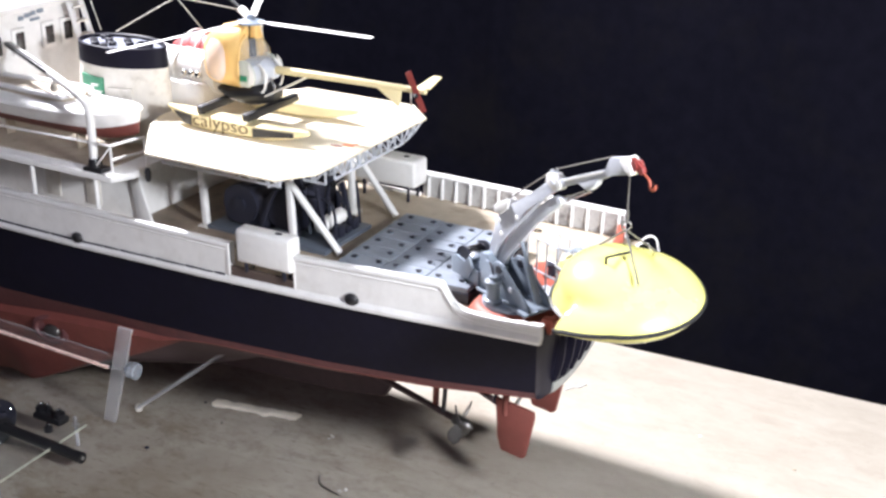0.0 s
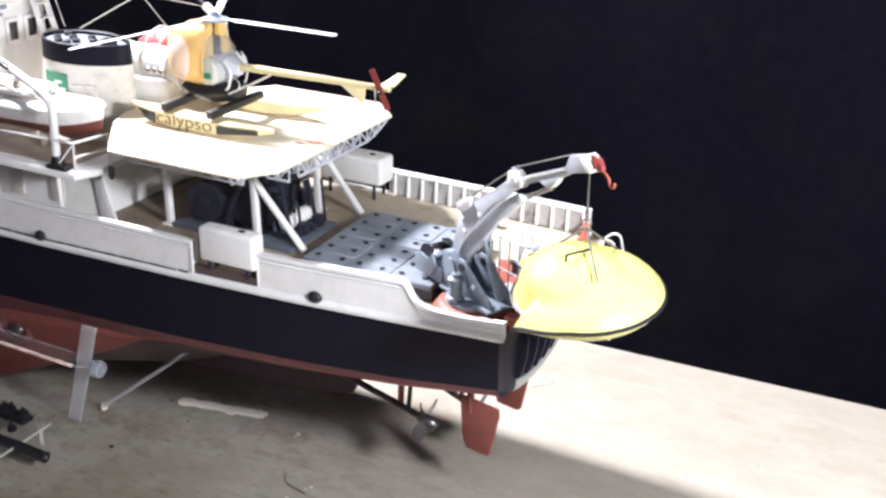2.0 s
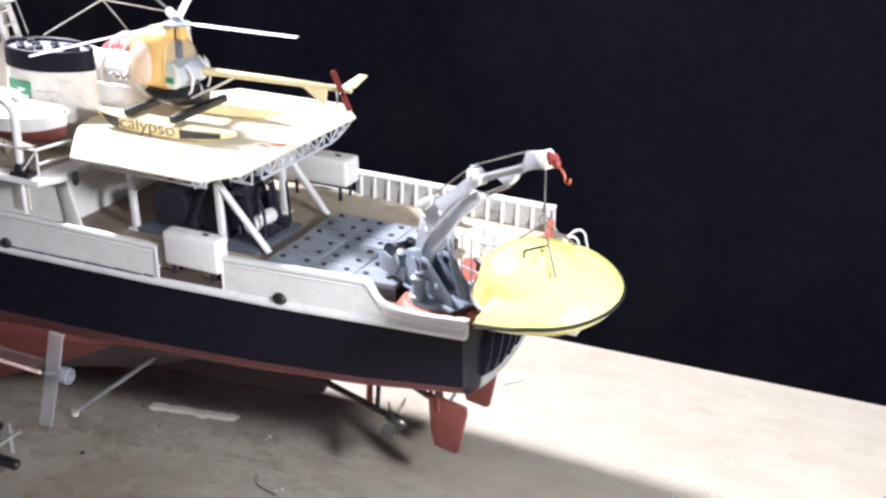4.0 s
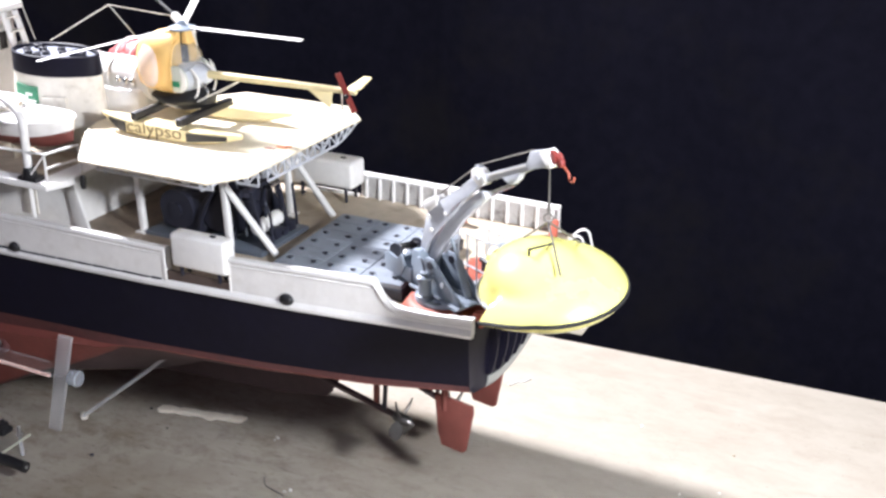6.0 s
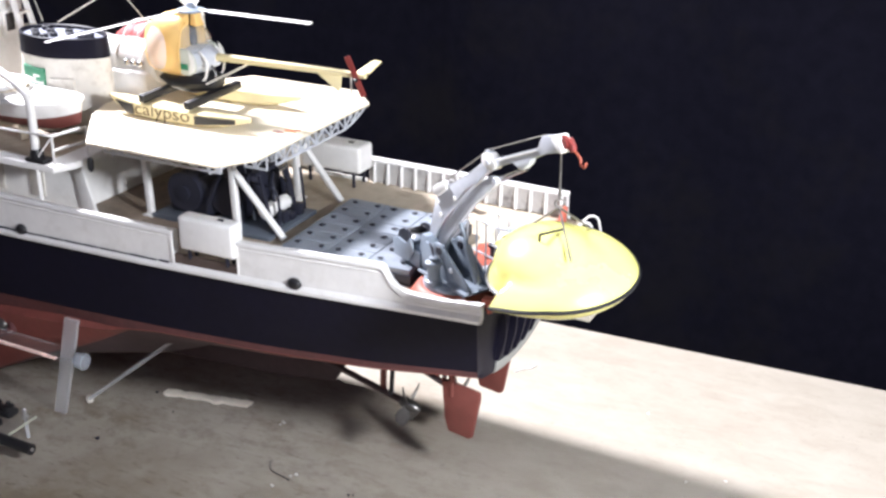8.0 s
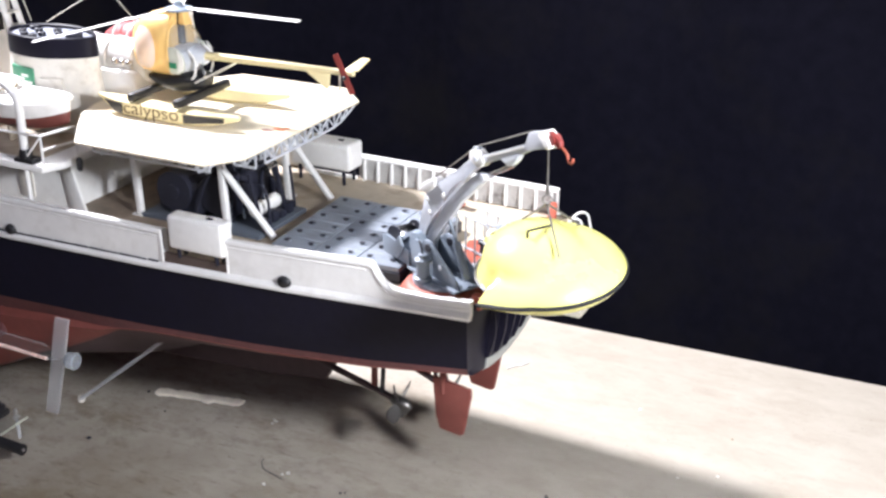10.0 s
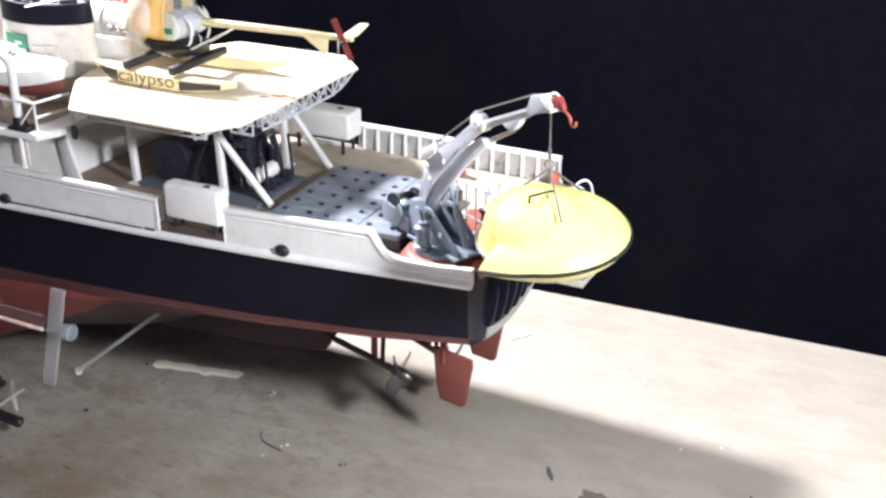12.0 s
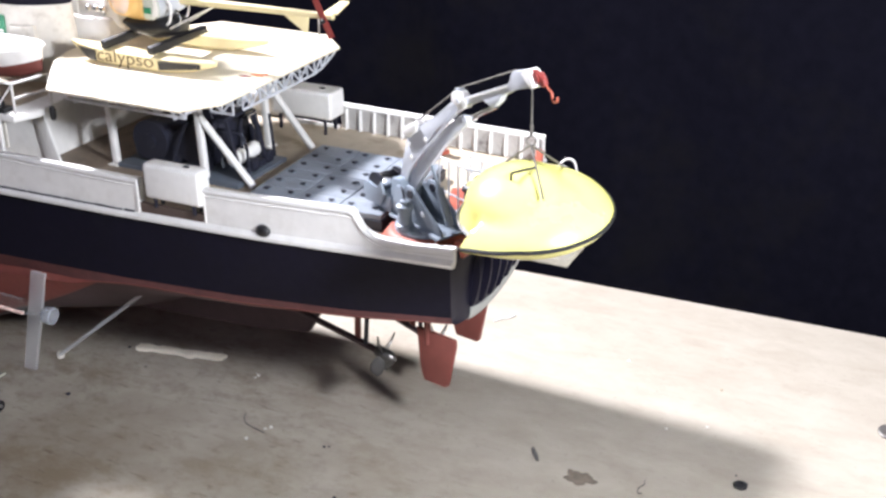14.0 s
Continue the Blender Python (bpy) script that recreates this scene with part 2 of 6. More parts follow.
def bend(pts, steps=6):
    """A smooth row of places through the given ones (Catmull-Rom)."""
    p = [Vector(q) for q in pts]
    p = [2 * p[0] - p[1]] + p + [2 * p[-1] - p[-2]]
    out = []
    for i in range(1, len(p) - 2):
        for k in range(steps):
            t = k / steps
            out.append(0.5 * (2 * p[i] + (p[i + 1] - p[i - 1]) * t + (2 * p[i - 1] - 5 * p[i] + 4 * p[i + 1] - p[i + 2]) * t * t
                              + (3 * p[i] - p[i - 1] - 3 * p[i + 1] + p[i + 2]) * t ** 3))
    return out + [p[-2]]


def prism(bm, outline, way, bevel=0.0):
    """A plate: an outline of places, pushed along way."""
    lo = [bm.verts.new(Vector(p)) for p in outline]
    hi = [bm.verts.new(Vector(p) + Vector(way)) for p in outline]
    k = len(lo)
    faces = [bm.faces.new(lo), bm.faces.new(hi[::-1])]
    faces += [bm.faces.new((lo[i], hi[i], hi[(i + 1) % k], lo[(i + 1) % k])) for i in range(k)]
    if bevel:
        bmesh.ops.bevel(bm, geom=list({e for f in faces for e in f.edges}), offset=bevel, segments=2, affect="EDGES", profile=0.5)
    return bm


def skin(bm, rows, closed=False, caps=False):
    """Faces between rows of equally many places."""
    vs = [[bm.verts.new(Vector(p)) for p in row] for row in rows]
    k = len(vs[0])
    for a, b in zip(vs, vs[1:]):
        for i in range(k if closed else k - 1):
            bm.faces.new((a[i], a[(i + 1) % k], b[(i + 1) % k], b[i]))
    if caps:
        bm.faces.new(vs[0][::-1])
        bm.faces.new(vs[-1])
    return bm


def lathe(bm, at, profile, n=24, axis=(0, 0, 1), squash=1.0):
    """Rings of (radius, height) about an axis through a place."""
    turn = Vector((0, 0, 1)).rotation_difference(Vector(axis)).to_matrix()
    rows = []
    for r, h in profile:
        rows.append([Vector(at) + turn @ Vector((r * math.cos(k * math.tau / n), squash * r * math.sin(k * math.tau / n), h)) for k in range(n)])
    return skin(bm, rows, closed=True, caps=True)


def ring(bm, at, radius, r, axis=(0, 0, 1), n=16, m=6):
    turn = Vector((0, 0, 1)).rotation_difference(Vector(axis)).to_matrix()
    pts = [Vector(at) + turn @ Vector((radius * math.cos(k * math.tau / n), radius * math.sin(k * math.tau / n), 0)) for k in range(n)]
    return tube(bm, pts, r, m, closed=True)


def mix(a, b, t):
    return a + (b - a) * t


def along(table, x):
    """Straight-line reading of a short table of (x, values...)."""
    if x <= table[0][0]:
        return table[0][1:]
    for a, b in zip(table, table[1:]):
        if x <= b[0]:
            t = (x - a[0]) / (b[0] - a[0])
            return tuple(mix(p, q, t) for p, q in zip(a[1:], b[1:]))
    return table[-1][1:]

# ---------------------------------------------------------------- room and table
D = 0.1505                                   # height of the main deck over the table

bm = shape()
box(bm, (-1.9, -3.0, -0.80), (1.9, 1.4, -0.75))
tagged(part("floor", bm, ROOM), "dim grey floor of a workshop room", "floor", kind="structure")
for name, lo, hi in (("wall_west", (-2.0, -3.0, -0.8), (-1.9, 1.4, 2.2)), ("wall_east", (1.9, -3.0, -0.8), (2.0, 1.4, 2.2)),
                     ("wall_south", (-2.0, -3.1, -0.8), (2.0, -3.0, 2.2)), ("wall_north", (-2.0, 1.4, -0.8), (2.0, 1.5, 2.2)),
                     ("ceiling", (-2.0, -3.1, 2.2), (2.0, 1.5, 2.3))):
    tagged(part(name, box(shape(), lo, hi), ROOM), "dim grey painted room surface", "ceiling" if name == "ceiling" else "wall", kind="structure")
bm = shape()
rows = []
for i in range(49):
    x = -1.85 + 3.7 * i / 48
    y = 0.95 + 0.018 * math.sin(i * 0.9) + 0.012 * math.sin(i * 2.3 + 1)
    rows.append([(x, y, z) for z in (-0.74, -0.2, 0.3, 0.8, 1.5, 2.1)])
skin(bm, rows)
skin(bm, [[(x, y + 0.004, z) for x, y, z in row] for row in rows])
tagged(part("backdrop", bm, CLOTH), "black cloth backdrop hanging behind the table", "backdrop", kind="structure")

table = thing("work_table", (0, -0.2, -0.75), "plain plywood work table with stains and scratches", "table")
bm = shape()
prism(bm, [(-1.3, -0.95, 0), (1.2, -0.95, 0), (1.2, 0.263, 0), (-1.3, 0.172, 0)], (0, 0, -0.022), 0.0012)
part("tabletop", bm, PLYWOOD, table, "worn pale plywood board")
for x in (-1.2, 1.1):
    for y in (-0.87, 0.10):
        part("leg", box(shape(), (x - 0.03, y - 0.03, -0.75), (x + 0.03, y + 0.03, -0.022), 0.003), OLD_WHITE, table)

# ---------------------------------------------------------------- the ship: hull, deck, bulwarks
ship = thing("model_ship", (-0.4, 0, 0.045), "large model ship with black topsides, red bottom and white bulwarks", "model ship")
# station: half beam at deck, half beam and height of the paint line, bilge half beam and height, keel height
HULL = [(-0.90, 0.010, 0.004, 0.100, 0.002, 0.090, 0.050), (-0.82, 0.042, 0.028, 0.092, 0.020, 0.030, 0.016),
        (-0.70, 0.066, 0.056, 0.090, 0.044, 0.020, 0.010), (-0.50, 0.079, 0.077, 0.090, 0.066, 0.014, 0.009),
        (-0.42, 0.081, 0.080, 0.0905, 0.066, 0.014, 0.009), (-0.40, 0.081, 0.080, 0.0910, 0.064, 0.018, 0.012), (-0.37, 0.081, 0.080, 0.0917, 0.070, 0.019, 0.013), (-0.34, 0.081, 0.080, 0.0926, 0.072, 0.034, 0.020), (-0.31, 0.081, 0.080, 0.0940, 0.0735, 0.0500, 0.030), (-0.28, 0.081, 0.080, 0.0953, 0.0745, 0.0620, 0.030),
        (-0.25, 0.081, 0.080, 0.0965, 0.0750, 0.0765, 0.034), (-0.228, 0.081, 0.080, 0.0977, 0.0760, 0.0885, 0.042), (-0.20, 0.081, 0.080, 0.0990, 0.0785, 0.0940, 0.055), (-0.12, 0.080, 0.078, 0.1035, 0.0770, 0.0985, 0.070),
        (-0.05, 0.0785, 0.077, 0.1100, 0.0760, 0.1055, 0.086), (0.012, 0.0765, 0.075, 0.1180, 0.0730, 0.1140, 0.098)]
STATIONS = [-0.90 + 0.912 * i / 76 for i in range(77)]


def rail(x):
    """Height of the rubbing strake: the sheer rises gently to the stern."""
    return along([(-0.90, 0.1400), (-0.30, 0.1400), (-0.19, 0.1424), (-0.10, 0.1450), (-0.04, 0.1478), (0.02, 0.1502)], x)[0]


def skew(x, y):
    """The stern stands a little askew: the starboard side ends further forward."""
    t = max(0.0, (x + 0.06) / 0.072)
    return x - 0.0125 * t * (y + 0.0765) / 0.153


def beam(x):
    return along(HULL, x)[0]


def topside(x):
    b, bw, zw, bb, zb, zk = along(HULL, x)
    return [(mix(b, bw, t ** 1.5), mix(rail(x), zw, t)) for t in (0, 0.25, 0.5, 0.75, 1.0)]


def belly_top(x):
    """Height of the knuckle above the full belly forward; it runs out where the run aft begins."""
    return along([(-0.90, 0.070), (-0.50, 0.070), (-0.385, 0.0750), (-0.329, 0.0825), (-0.280, 0.0870), (-0.248, 0.0885), (-0.228, 0.0893)], x)[0]


def bottom(x):
    """Paint line to knuckle, nearly upright, a proud belly forward, then the hollow bottom down to the keel."""
    b, bw, zw, bb, zb, zk = along(HULL, x)
    proud = 0.0048 * min(1.0, max(0.0, (-0.229 - x) / 0.05)) ** 0.7
    knee = max(zb, belly_top(x)) if x < -0.228 else mix(zw, zb, 0.8)
    inner = mix(bw, bb, 0.35) - 0.25 * proud
    out = [(bw, zw), (mix(bw, inner, 0.5), mix(zw, knee, 0.5)), (inner, knee), (inner + proud, knee - min(0.0030, 0.4 * (knee - zb))),
           (mix(inner + 1.15 * proud, bb, 0.35), mix(knee, zb, 0.5)), (bb, zb), (bb - 0.003, zb - 0.0022)]
    return out + [(bb * s, mix(zk, zb - 0.002, s ** 1.5)) for s in (0.85, 0.65, 0.45, 0.25, 0.1, 0.0)]


def both(half):
    return [(-y, z) for y, z in half] + [(y, z) for y, z in half[::-1]]


for sign in (-1, 1):
    bm = shape()
    skin(bm, [[(skew(x, sign * y), sign * y, z) for y, z in topside(x)] for x in STATIONS])
    part("hull_side", bm, BLACK, ship, "matt black painted topsides")
# keel red darkened to carry the shade under the hull; shafts share it
KEEL_SHADE = material("shaded_keel_red", (0.062, 0.038, 0.042), 0.7, vary=0.25)
# waterline red mixes grime with the dimness of its downward face
BOOT = material("grimy_shaded_waterline", (0.105, 0.036, 0.036), 0.65, vary=0.3, grain=420, dirt=(0.045, 0.022, 0.026), dirt_amount=0.55)
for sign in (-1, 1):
    for name, a, b, mat, label in (("waterline_band", 0, 3, BOOT, "grimy dark red waterline band with its shade in the colour"), ("hull_bottom", 2, 7, RED, "dull red painted underwater hull")):
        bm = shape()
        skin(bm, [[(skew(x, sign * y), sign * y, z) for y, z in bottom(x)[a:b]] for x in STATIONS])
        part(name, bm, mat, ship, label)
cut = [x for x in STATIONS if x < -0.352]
for xs, mat, label in ((cut, RED, "red painted bottom forward"), ([cut[-1]] + [x for x in STATIONS if x >= -0.352], KEEL_SHADE, "bottom of the stern run, its shade put into the colour")):
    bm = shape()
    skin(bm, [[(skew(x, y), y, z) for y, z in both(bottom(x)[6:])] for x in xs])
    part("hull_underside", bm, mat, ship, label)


def transom_x(y, z=0.155):
    """The stern's plan: slightly askew, fuller at the top than at the bottom."""
    s = min(abs(y), 0.0765) / 0.0765
    t = min(1.0, max(0.0, (z - 0.098) / 0.055))
    return mix(0.0125, 0.0, (y + 0.0765) / 0.153) + mix(0.0035, 0.0095, t) * (1 - s ** 2.2) - 0.003 * (1 - t)


bm = shape()
ends = topside(0.012) + bottom(0.012)[1:-1] + [(0.004, 0.0981)]
rows = []
for y, z in [(ends[0][0], D + 0.004)] + ends:
    row = []
    for k in range(33):
        v = mix(-y, y, k / 32)
        edge = max(0.0, 1 - (y - abs(v)) / 0.007) ** 2
        corner = mix(0.0125, 0.0, (v + 0.0765) / 0.153)
        row.append((mix(transom_x(v, z), min(corner, 0.012), edge), v, z))
    rows.append(row)
skin(bm, rows)
transom = part("transom", bm, BLACK, ship, "black rounded transom with upright ribs", smooth=60)
# upright ribs over the transom
for i in range(9):
    y = -0.0510 + 0.0134 * i
    zl = 0.1075 + 0.010 * (abs(y) / 0.06) ** 2.2
    bm = shape()
    outer, inner = [], []
    for k in range(9):
        z = mix(zl, D - 0.005, k / 8)
        lift = 0.0042 * math.sin(math.pi * min(1, 0.10 + 0.86 * k / 8)) ** 0.6
        outer.append((transom_x(y, z) + lift, z))
        inner.append((transom_x(y, z) - 0.003, z))
    rows = [[(xo, y - 0.00096, z), (xo, y + 0.00096, z), (xi, y + 0.0019, z), (xi, y - 0.0019, z)] for (xo, z), (xi, _) in zip(outer, inner)]
    skin(bm, rows, closed=True, caps=True)
    part("rib", bm, BLACK, transom)
# grey lower lip of the transom; caught light is put into its grey
bm = shape()
rows = []
for k in range(33):
    y = mix(-0.050, 0.066, k / 32)
    zc = 0.0985 + 0.0135 * (abs(y) / 0.066) ** 2.2
    xo = transom_x(y, zc)
    rows.append([(xo - 0.006, y, zc - 0.0025), (xo - 0.0008, y, zc - 0.0012), (xo + 0.0012, y, zc + 0.0015), (xo + 0.0016, y, zc + 0.0065), (xo - 0.006, y, zc + 0.0065)])
skin(bm, rows, closed=True, caps=True)
part("transom_lip", bm, material("lightened_grey", (0.32, 0.33, 0.31), 0.5), transom, "grey lower edge, lightened for the light it catches")

# main deck
bm = shape()
xs = STATIONS[:-1] + [0.012]
top = [(x, -(beam(x) - 0.0015), D) for x in xs] + [(transom_x(y) - 0.002, y, D) for y in (-0.06, -0.04, -0.02, 0, 0.02, 0.04, 0.06)]
top += [(x, beam(x) - 0.0015, D) for x in reversed(xs)]
prism(bm, top, (0, 0, -0.004))
part("deck", bm, DECK, ship, "pale brown planked main deck, darker sheet laid round the winch")


# dark sheet under the platform: oil stains, with its shade in the colour
bm = shape()
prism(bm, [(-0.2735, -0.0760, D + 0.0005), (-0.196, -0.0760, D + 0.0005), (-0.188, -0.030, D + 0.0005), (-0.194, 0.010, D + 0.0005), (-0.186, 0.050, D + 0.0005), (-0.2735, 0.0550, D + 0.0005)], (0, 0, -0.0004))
part("worn_planking", bm, material("stained_shaded_planking", (0.20, 0.155, 0.115), 0.6, vary=0.3, grain=120, dirt=(0.07, 0.05, 0.035), dirt_amount=0.7, dirt_scale=30), ship, "oil-stained deck planking, darkened for the platform's shade")


def wall_strip(bm, xs, outer, thick, zlo, ztop, sign):
    rows = []
    for x in xs:
        yo, zt = outer(x), ztop(x)
        rows.append([(x, sign * yo, zlo(x)), (x, sign * yo, zt), (x, sign * (yo - thick), zt), (x, sign * (yo - thick), zlo(x))])
    return skin(bm, rows, closed=True, caps=True)


def span(a, b, step=0.004):
    k = max(2, int(round((b - a) / step)))
    return [mix(a, b, i / k) for i in range(k + 1)]


def aft_top(x):
    """Top of the port quarter bulwark, with its swept step down to the stern."""
    if x < -0.0430:
        return mix(0.1652, 0.1688, (x + 0.135) / 0.0920)
    return along([(-0.0430, 0.1688), (-0.0415, 0.1682), (-0.0400, 0.1664), (-0.0385, 0.1633), (-0.0365, 0.1603), (-0.0335, 0.1577), (-0.0295, 0.1562),
                  (-0.0230, 0.1554), (-0.0100, 0.1553), (0.0150, 0.1572)], x)[0]


def rail_bar(bm, xs, sign, ztop, out=0.0014, wide=0.0052, high=0.0018):
    rows = []
    for x in xs:
        yo, zt = beam(x) + 0.001 + out, ztop(x)
        rows.append([(x, sign * yo, zt), (x, sign * (yo - 0.0006), zt + high), (x, sign * (yo - wide + 0.0006), zt + high), (x, sign * (yo - wide), zt)])
    return skin(bm, rows, closed=True, caps=True)


PORT_RUNS = [(-0.88, -0.179, lambda x: 0.1636 if x > -0.4 else 0.1636 + 0.15 * (x + 0.4) ** 2), (-0.135, 0.0150, aft_top)]
STAR_RUNS = [(-0.88, -0.184, lambda x: 0.1636 if x > -0.4 else 0.1636 + 0.15 * (x + 0.4) ** 2), (-0.1420, 0.002, lambda x: 0.1652)]
for sign, runs in ((-1, PORT_RUNS), (1, STAR_RUNS)):
    for a, b, ztop in runs:
        bulwark = part("bulwark", wall_strip(shape(), span(a, b, 0.002), lambda x: beam(x) + 0.001, 0.0022, rail, ztop, sign), WHITE, ship,
                       "white painted bulwark, a little stained")
        if sign < 0:
            for x, w in ((a, 0.0012), (b, 0.0026)):
                if -0.3 < x < -0.1:
                    e = (x - w, x) if x == b else (x, x + w)
                    part("end_post", box(shape(), (e[0], -beam(x) - 0.0016, rail(x) + 0.001), (e[1], -beam(x) + 0.0040, ztop(x) + 0.0012), 0.0005), WHITE, bulwark)
        part("rail_cap", rail_bar(shape(), span(a, b, 0.002), sign, ztop), WHITE, bulwark)
        # thin raised line under the cap, outboard
        if sign < 0:
            rows = []
            bm = shape()
            for x in span(a + 0.001, b - 0.001):
                yo = beam(x) + 0.001
                z = ztop(x) - 0.0032
                rows.append([(x, -yo + 0.0002, z), (x, -yo - 0.0006, z), (x, -yo - 0.0006, z + 0.0008), (x, -yo + 0.0002, z + 0.0008)])
            part("moulding", skin(bm, rows, closed=True, caps=True), WHITE, bulwark)
    # white sheer band with its ledge
    bm = shape()
    rows = []
    for x in span(-0.88, 0.0145 if sign < 0 else 0.0025, 0.006):
        yo = beam(x)
        z = rail(x)
        rows.append([(x, sign * (yo - 0.001), z - 0.0022), (x, sign * (yo + 0.0030), z - 0.0016), (x, sign * (yo + 0.0034), z + 0.0004),
                     (x, sign * (yo + 0.0012), z + 0.0026), (x, sign * (yo - 0.001), z + 0.0026)])
    part("rubbing_strake", skin(bm, rows, closed=True, caps=True), WHITE, ship, "white rubbing strake along the deck edge")
    bm = shape()
    rows = [[(x, sign * (beam(x) + 0.0008), rail(x) + 0.001), (x, sign * (beam(x) + 0.0008), D + 0.0006), (x, sign * (beam(x) - 0.0016), D + 0.0006),
             (x, sign * (beam(x) - 0.0016), rail(x) + 0.001)] for x in span(-0.20, -0.12)]
    part("waterway_edge", skin(bm, rows, closed=True, caps=True), material("dark_brown_edge", (0.085, 0.060, 0.050), 0.6), ship, "dark brown deck edge in the opening")
# dark drain slot line forward on the port side
rnd = random.Random(2)
x = -0.40
while x < -0.186:
    w = 0.006 + 0.016 * rnd.random()
    part("drain_slot", box(shape(), (x, -beam(x) - 0.0017, rail(x) + 0.0022 - 0.0004 * rnd.random()), (min(x + w, -0.183), -beam(x) - 0.0005, rail(x) + 0.0031)), DARK, ship)
    x += w + 0.0005 + 0.0014 * rnd.random()
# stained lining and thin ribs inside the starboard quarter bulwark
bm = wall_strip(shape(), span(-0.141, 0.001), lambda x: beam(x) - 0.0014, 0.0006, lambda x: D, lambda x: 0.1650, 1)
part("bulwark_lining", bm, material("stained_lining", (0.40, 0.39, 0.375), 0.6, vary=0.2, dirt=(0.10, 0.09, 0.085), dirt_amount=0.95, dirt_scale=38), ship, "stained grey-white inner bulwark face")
for i in range(14):
    x = -0.1375 + 0.0104 * i
    yo = beam(x) - 0.0012
    bm = shape()
    prism(bm, [(x, yo, D), (x, yo - 0.0036, D), (x, yo - 0.0034, D + 0.004), (x, yo - 0.0026, 0.1645), (x, yo, 0.1645)], (0.0014, 0, 0), 0.0002)
    part("stanchion", bm, WHITE, ship)
for x in (-0.114, -0.05):
    part("hawse_hole", tube(shape(), [(x, beam(x) - 0.0018, 0.1585), (x, beam(x) - 0.0003, 0.1585)], 0.0017, 12), DARK, ship)
# black fairleads on the port side
for x, z, r in ((-0.0970, 0.1488, 0.0045), (-0.2976, 0.1444, 0.0043)):
    bm = shape()
    y = -beam(x) - 0.0012
    lathe(bm, (x, y + 0.001, z), [(r, 0), (r, 0.0016), (r * 0.85, 0.0028), (r * 0.5, 0.0035), (r * 0.15, 0.0037)], 18, axis=(0, -1, 0), squash=0.8)
    part("fairlead", bm, MATT_BLACK, ship, "round black mooring fairlead")

# stern gear below: rudders, shafts, propellers
for y in (-0.022, 0.022):
    up = 0.0085 if y > 0 else 0.0
    aft, low = (0.014, 0.012) if y > 0 else (0.0, 0.0)
    bm = shape()
    prism(bm, [(x, y - 0.0014, z + up) for x, z in ((-0.0355, 0.0765), (-0.0105, 0.0725), (-0.0100, 0.068), (-0.0150, 0.0410), (-0.0175, 0.0395), (-0.0310, 0.0415), (-0.0335, 0.050))], (0, 0.0028, 0), 0.0009)
    rudder = part("rudder", bm, RED, ship, "red painted rudder blade")
    part("rudder_stock", tube(shape(), [(-0.029, y, 0.066), (-0.029, y, 0.095)], 0.0022, 10), RED, rudder)
    bm = shape()
    tube(bm, [(-0.150 + aft, y, 0.0765), (-0.060 + aft, y, 0.0525 - low)], 0.0020, 10)
    shaft = part("propeller_shaft", bm, KEEL_SHADE, ship, "dark propeller shaft tube")
    bm = shape()
    bar(bm, (-0.075 + aft, y, 0.092), (-0.0765 + aft, y + 0.001, 0.057 - low), 0.0026, 0.0036, 0.0006, up=(1, 0, 0))
    part("shaft_bracket", bm, RED, shaft)
    bm = shape()
    bar(bm, (-0.068 + aft, y, 0.092), (-0.070 + aft, y - 0.001, 0.056 - low), 0.0020, 0.0026, 0.0005, up=(1, 0, 0))
    part("shaft_bracket", bm, DARK, shaft)
    bm = shape()
    lathe(bm, (-0.064 + aft, y, 0.0537 - low), [(0.0024, 0), (0.0036, 0.002), (0.0036, 0.009), (0.0026, 0.0125), (0.0008, 0.0145)], 16, axis=(0.95, 0, -0.31))
    hub = part("propeller", bm, BRASS, ship, "dull dark bronze propeller with four blades")
    for k in range(4):
        a = k * math.tau / 4 + 0.5
        bm = shape()
        rows = []
        for s, w in ((0.003, 0.0022), (0.007, 0.0042), (0.011, 0.0048), (0.0145, 0.0030)):
            c, d = math.cos(a), math.sin(a)
            tw = 0.9 - 28 * s
            across = Vector((math.sin(tw), -d * math.cos(tw), c * math.cos(tw)))
            mid = Vector((-0.0585 + aft, y + c * s, 0.0518 - low + d * s))
            n = Vector((math.cos(tw), d * math.sin(tw), -c * math.sin(tw))) * 0.0004
            rows.append([mid - across * w + n, mid + across * w + n, mid + across * w - n, mid - across * w - n])
        skin(bm, rows, closed=True, caps=True)
        part("blade", bm, BRASS, hub)
# keel skeg between the shafts, deepened to hide lit table; shade in its colour
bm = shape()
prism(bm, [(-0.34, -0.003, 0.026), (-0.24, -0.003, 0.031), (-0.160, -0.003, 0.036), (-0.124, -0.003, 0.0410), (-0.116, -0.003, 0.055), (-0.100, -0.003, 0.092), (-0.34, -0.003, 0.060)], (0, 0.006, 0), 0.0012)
part("skeg", bm, KEEL_SHADE, ship, "red keel skeg, coloured dark for the shade under the hull")
# side thruster mouth
bm = shape()
y = -0.0800
lathe(bm, (-0.334, y, 0.0705), [(0.0150, 0), (0.0150, 0.0010), (0.0132, 0.0020), (0.0110, 0.0022), (0.0100, 0.0006), (0.0040, -0.0002)], 24, axis=(0.12, -0.97, 0.22), squash=0.62)
chest = part("sea_chest", bm, BOOT, ship, "oval dark red mouth low on the hull")
part("chest_boss", lathe(shape(), (-0.332, -0.0805, 0.0705), [(0.0062, 0), (0.0060, 0.0012), (0.0046, 0.0026), (0.0012, 0.0030)], 16, axis=(0.12, -0.97, 0.22), squash=0.7), BRASS, chest, "dull metal boss in the mouth")

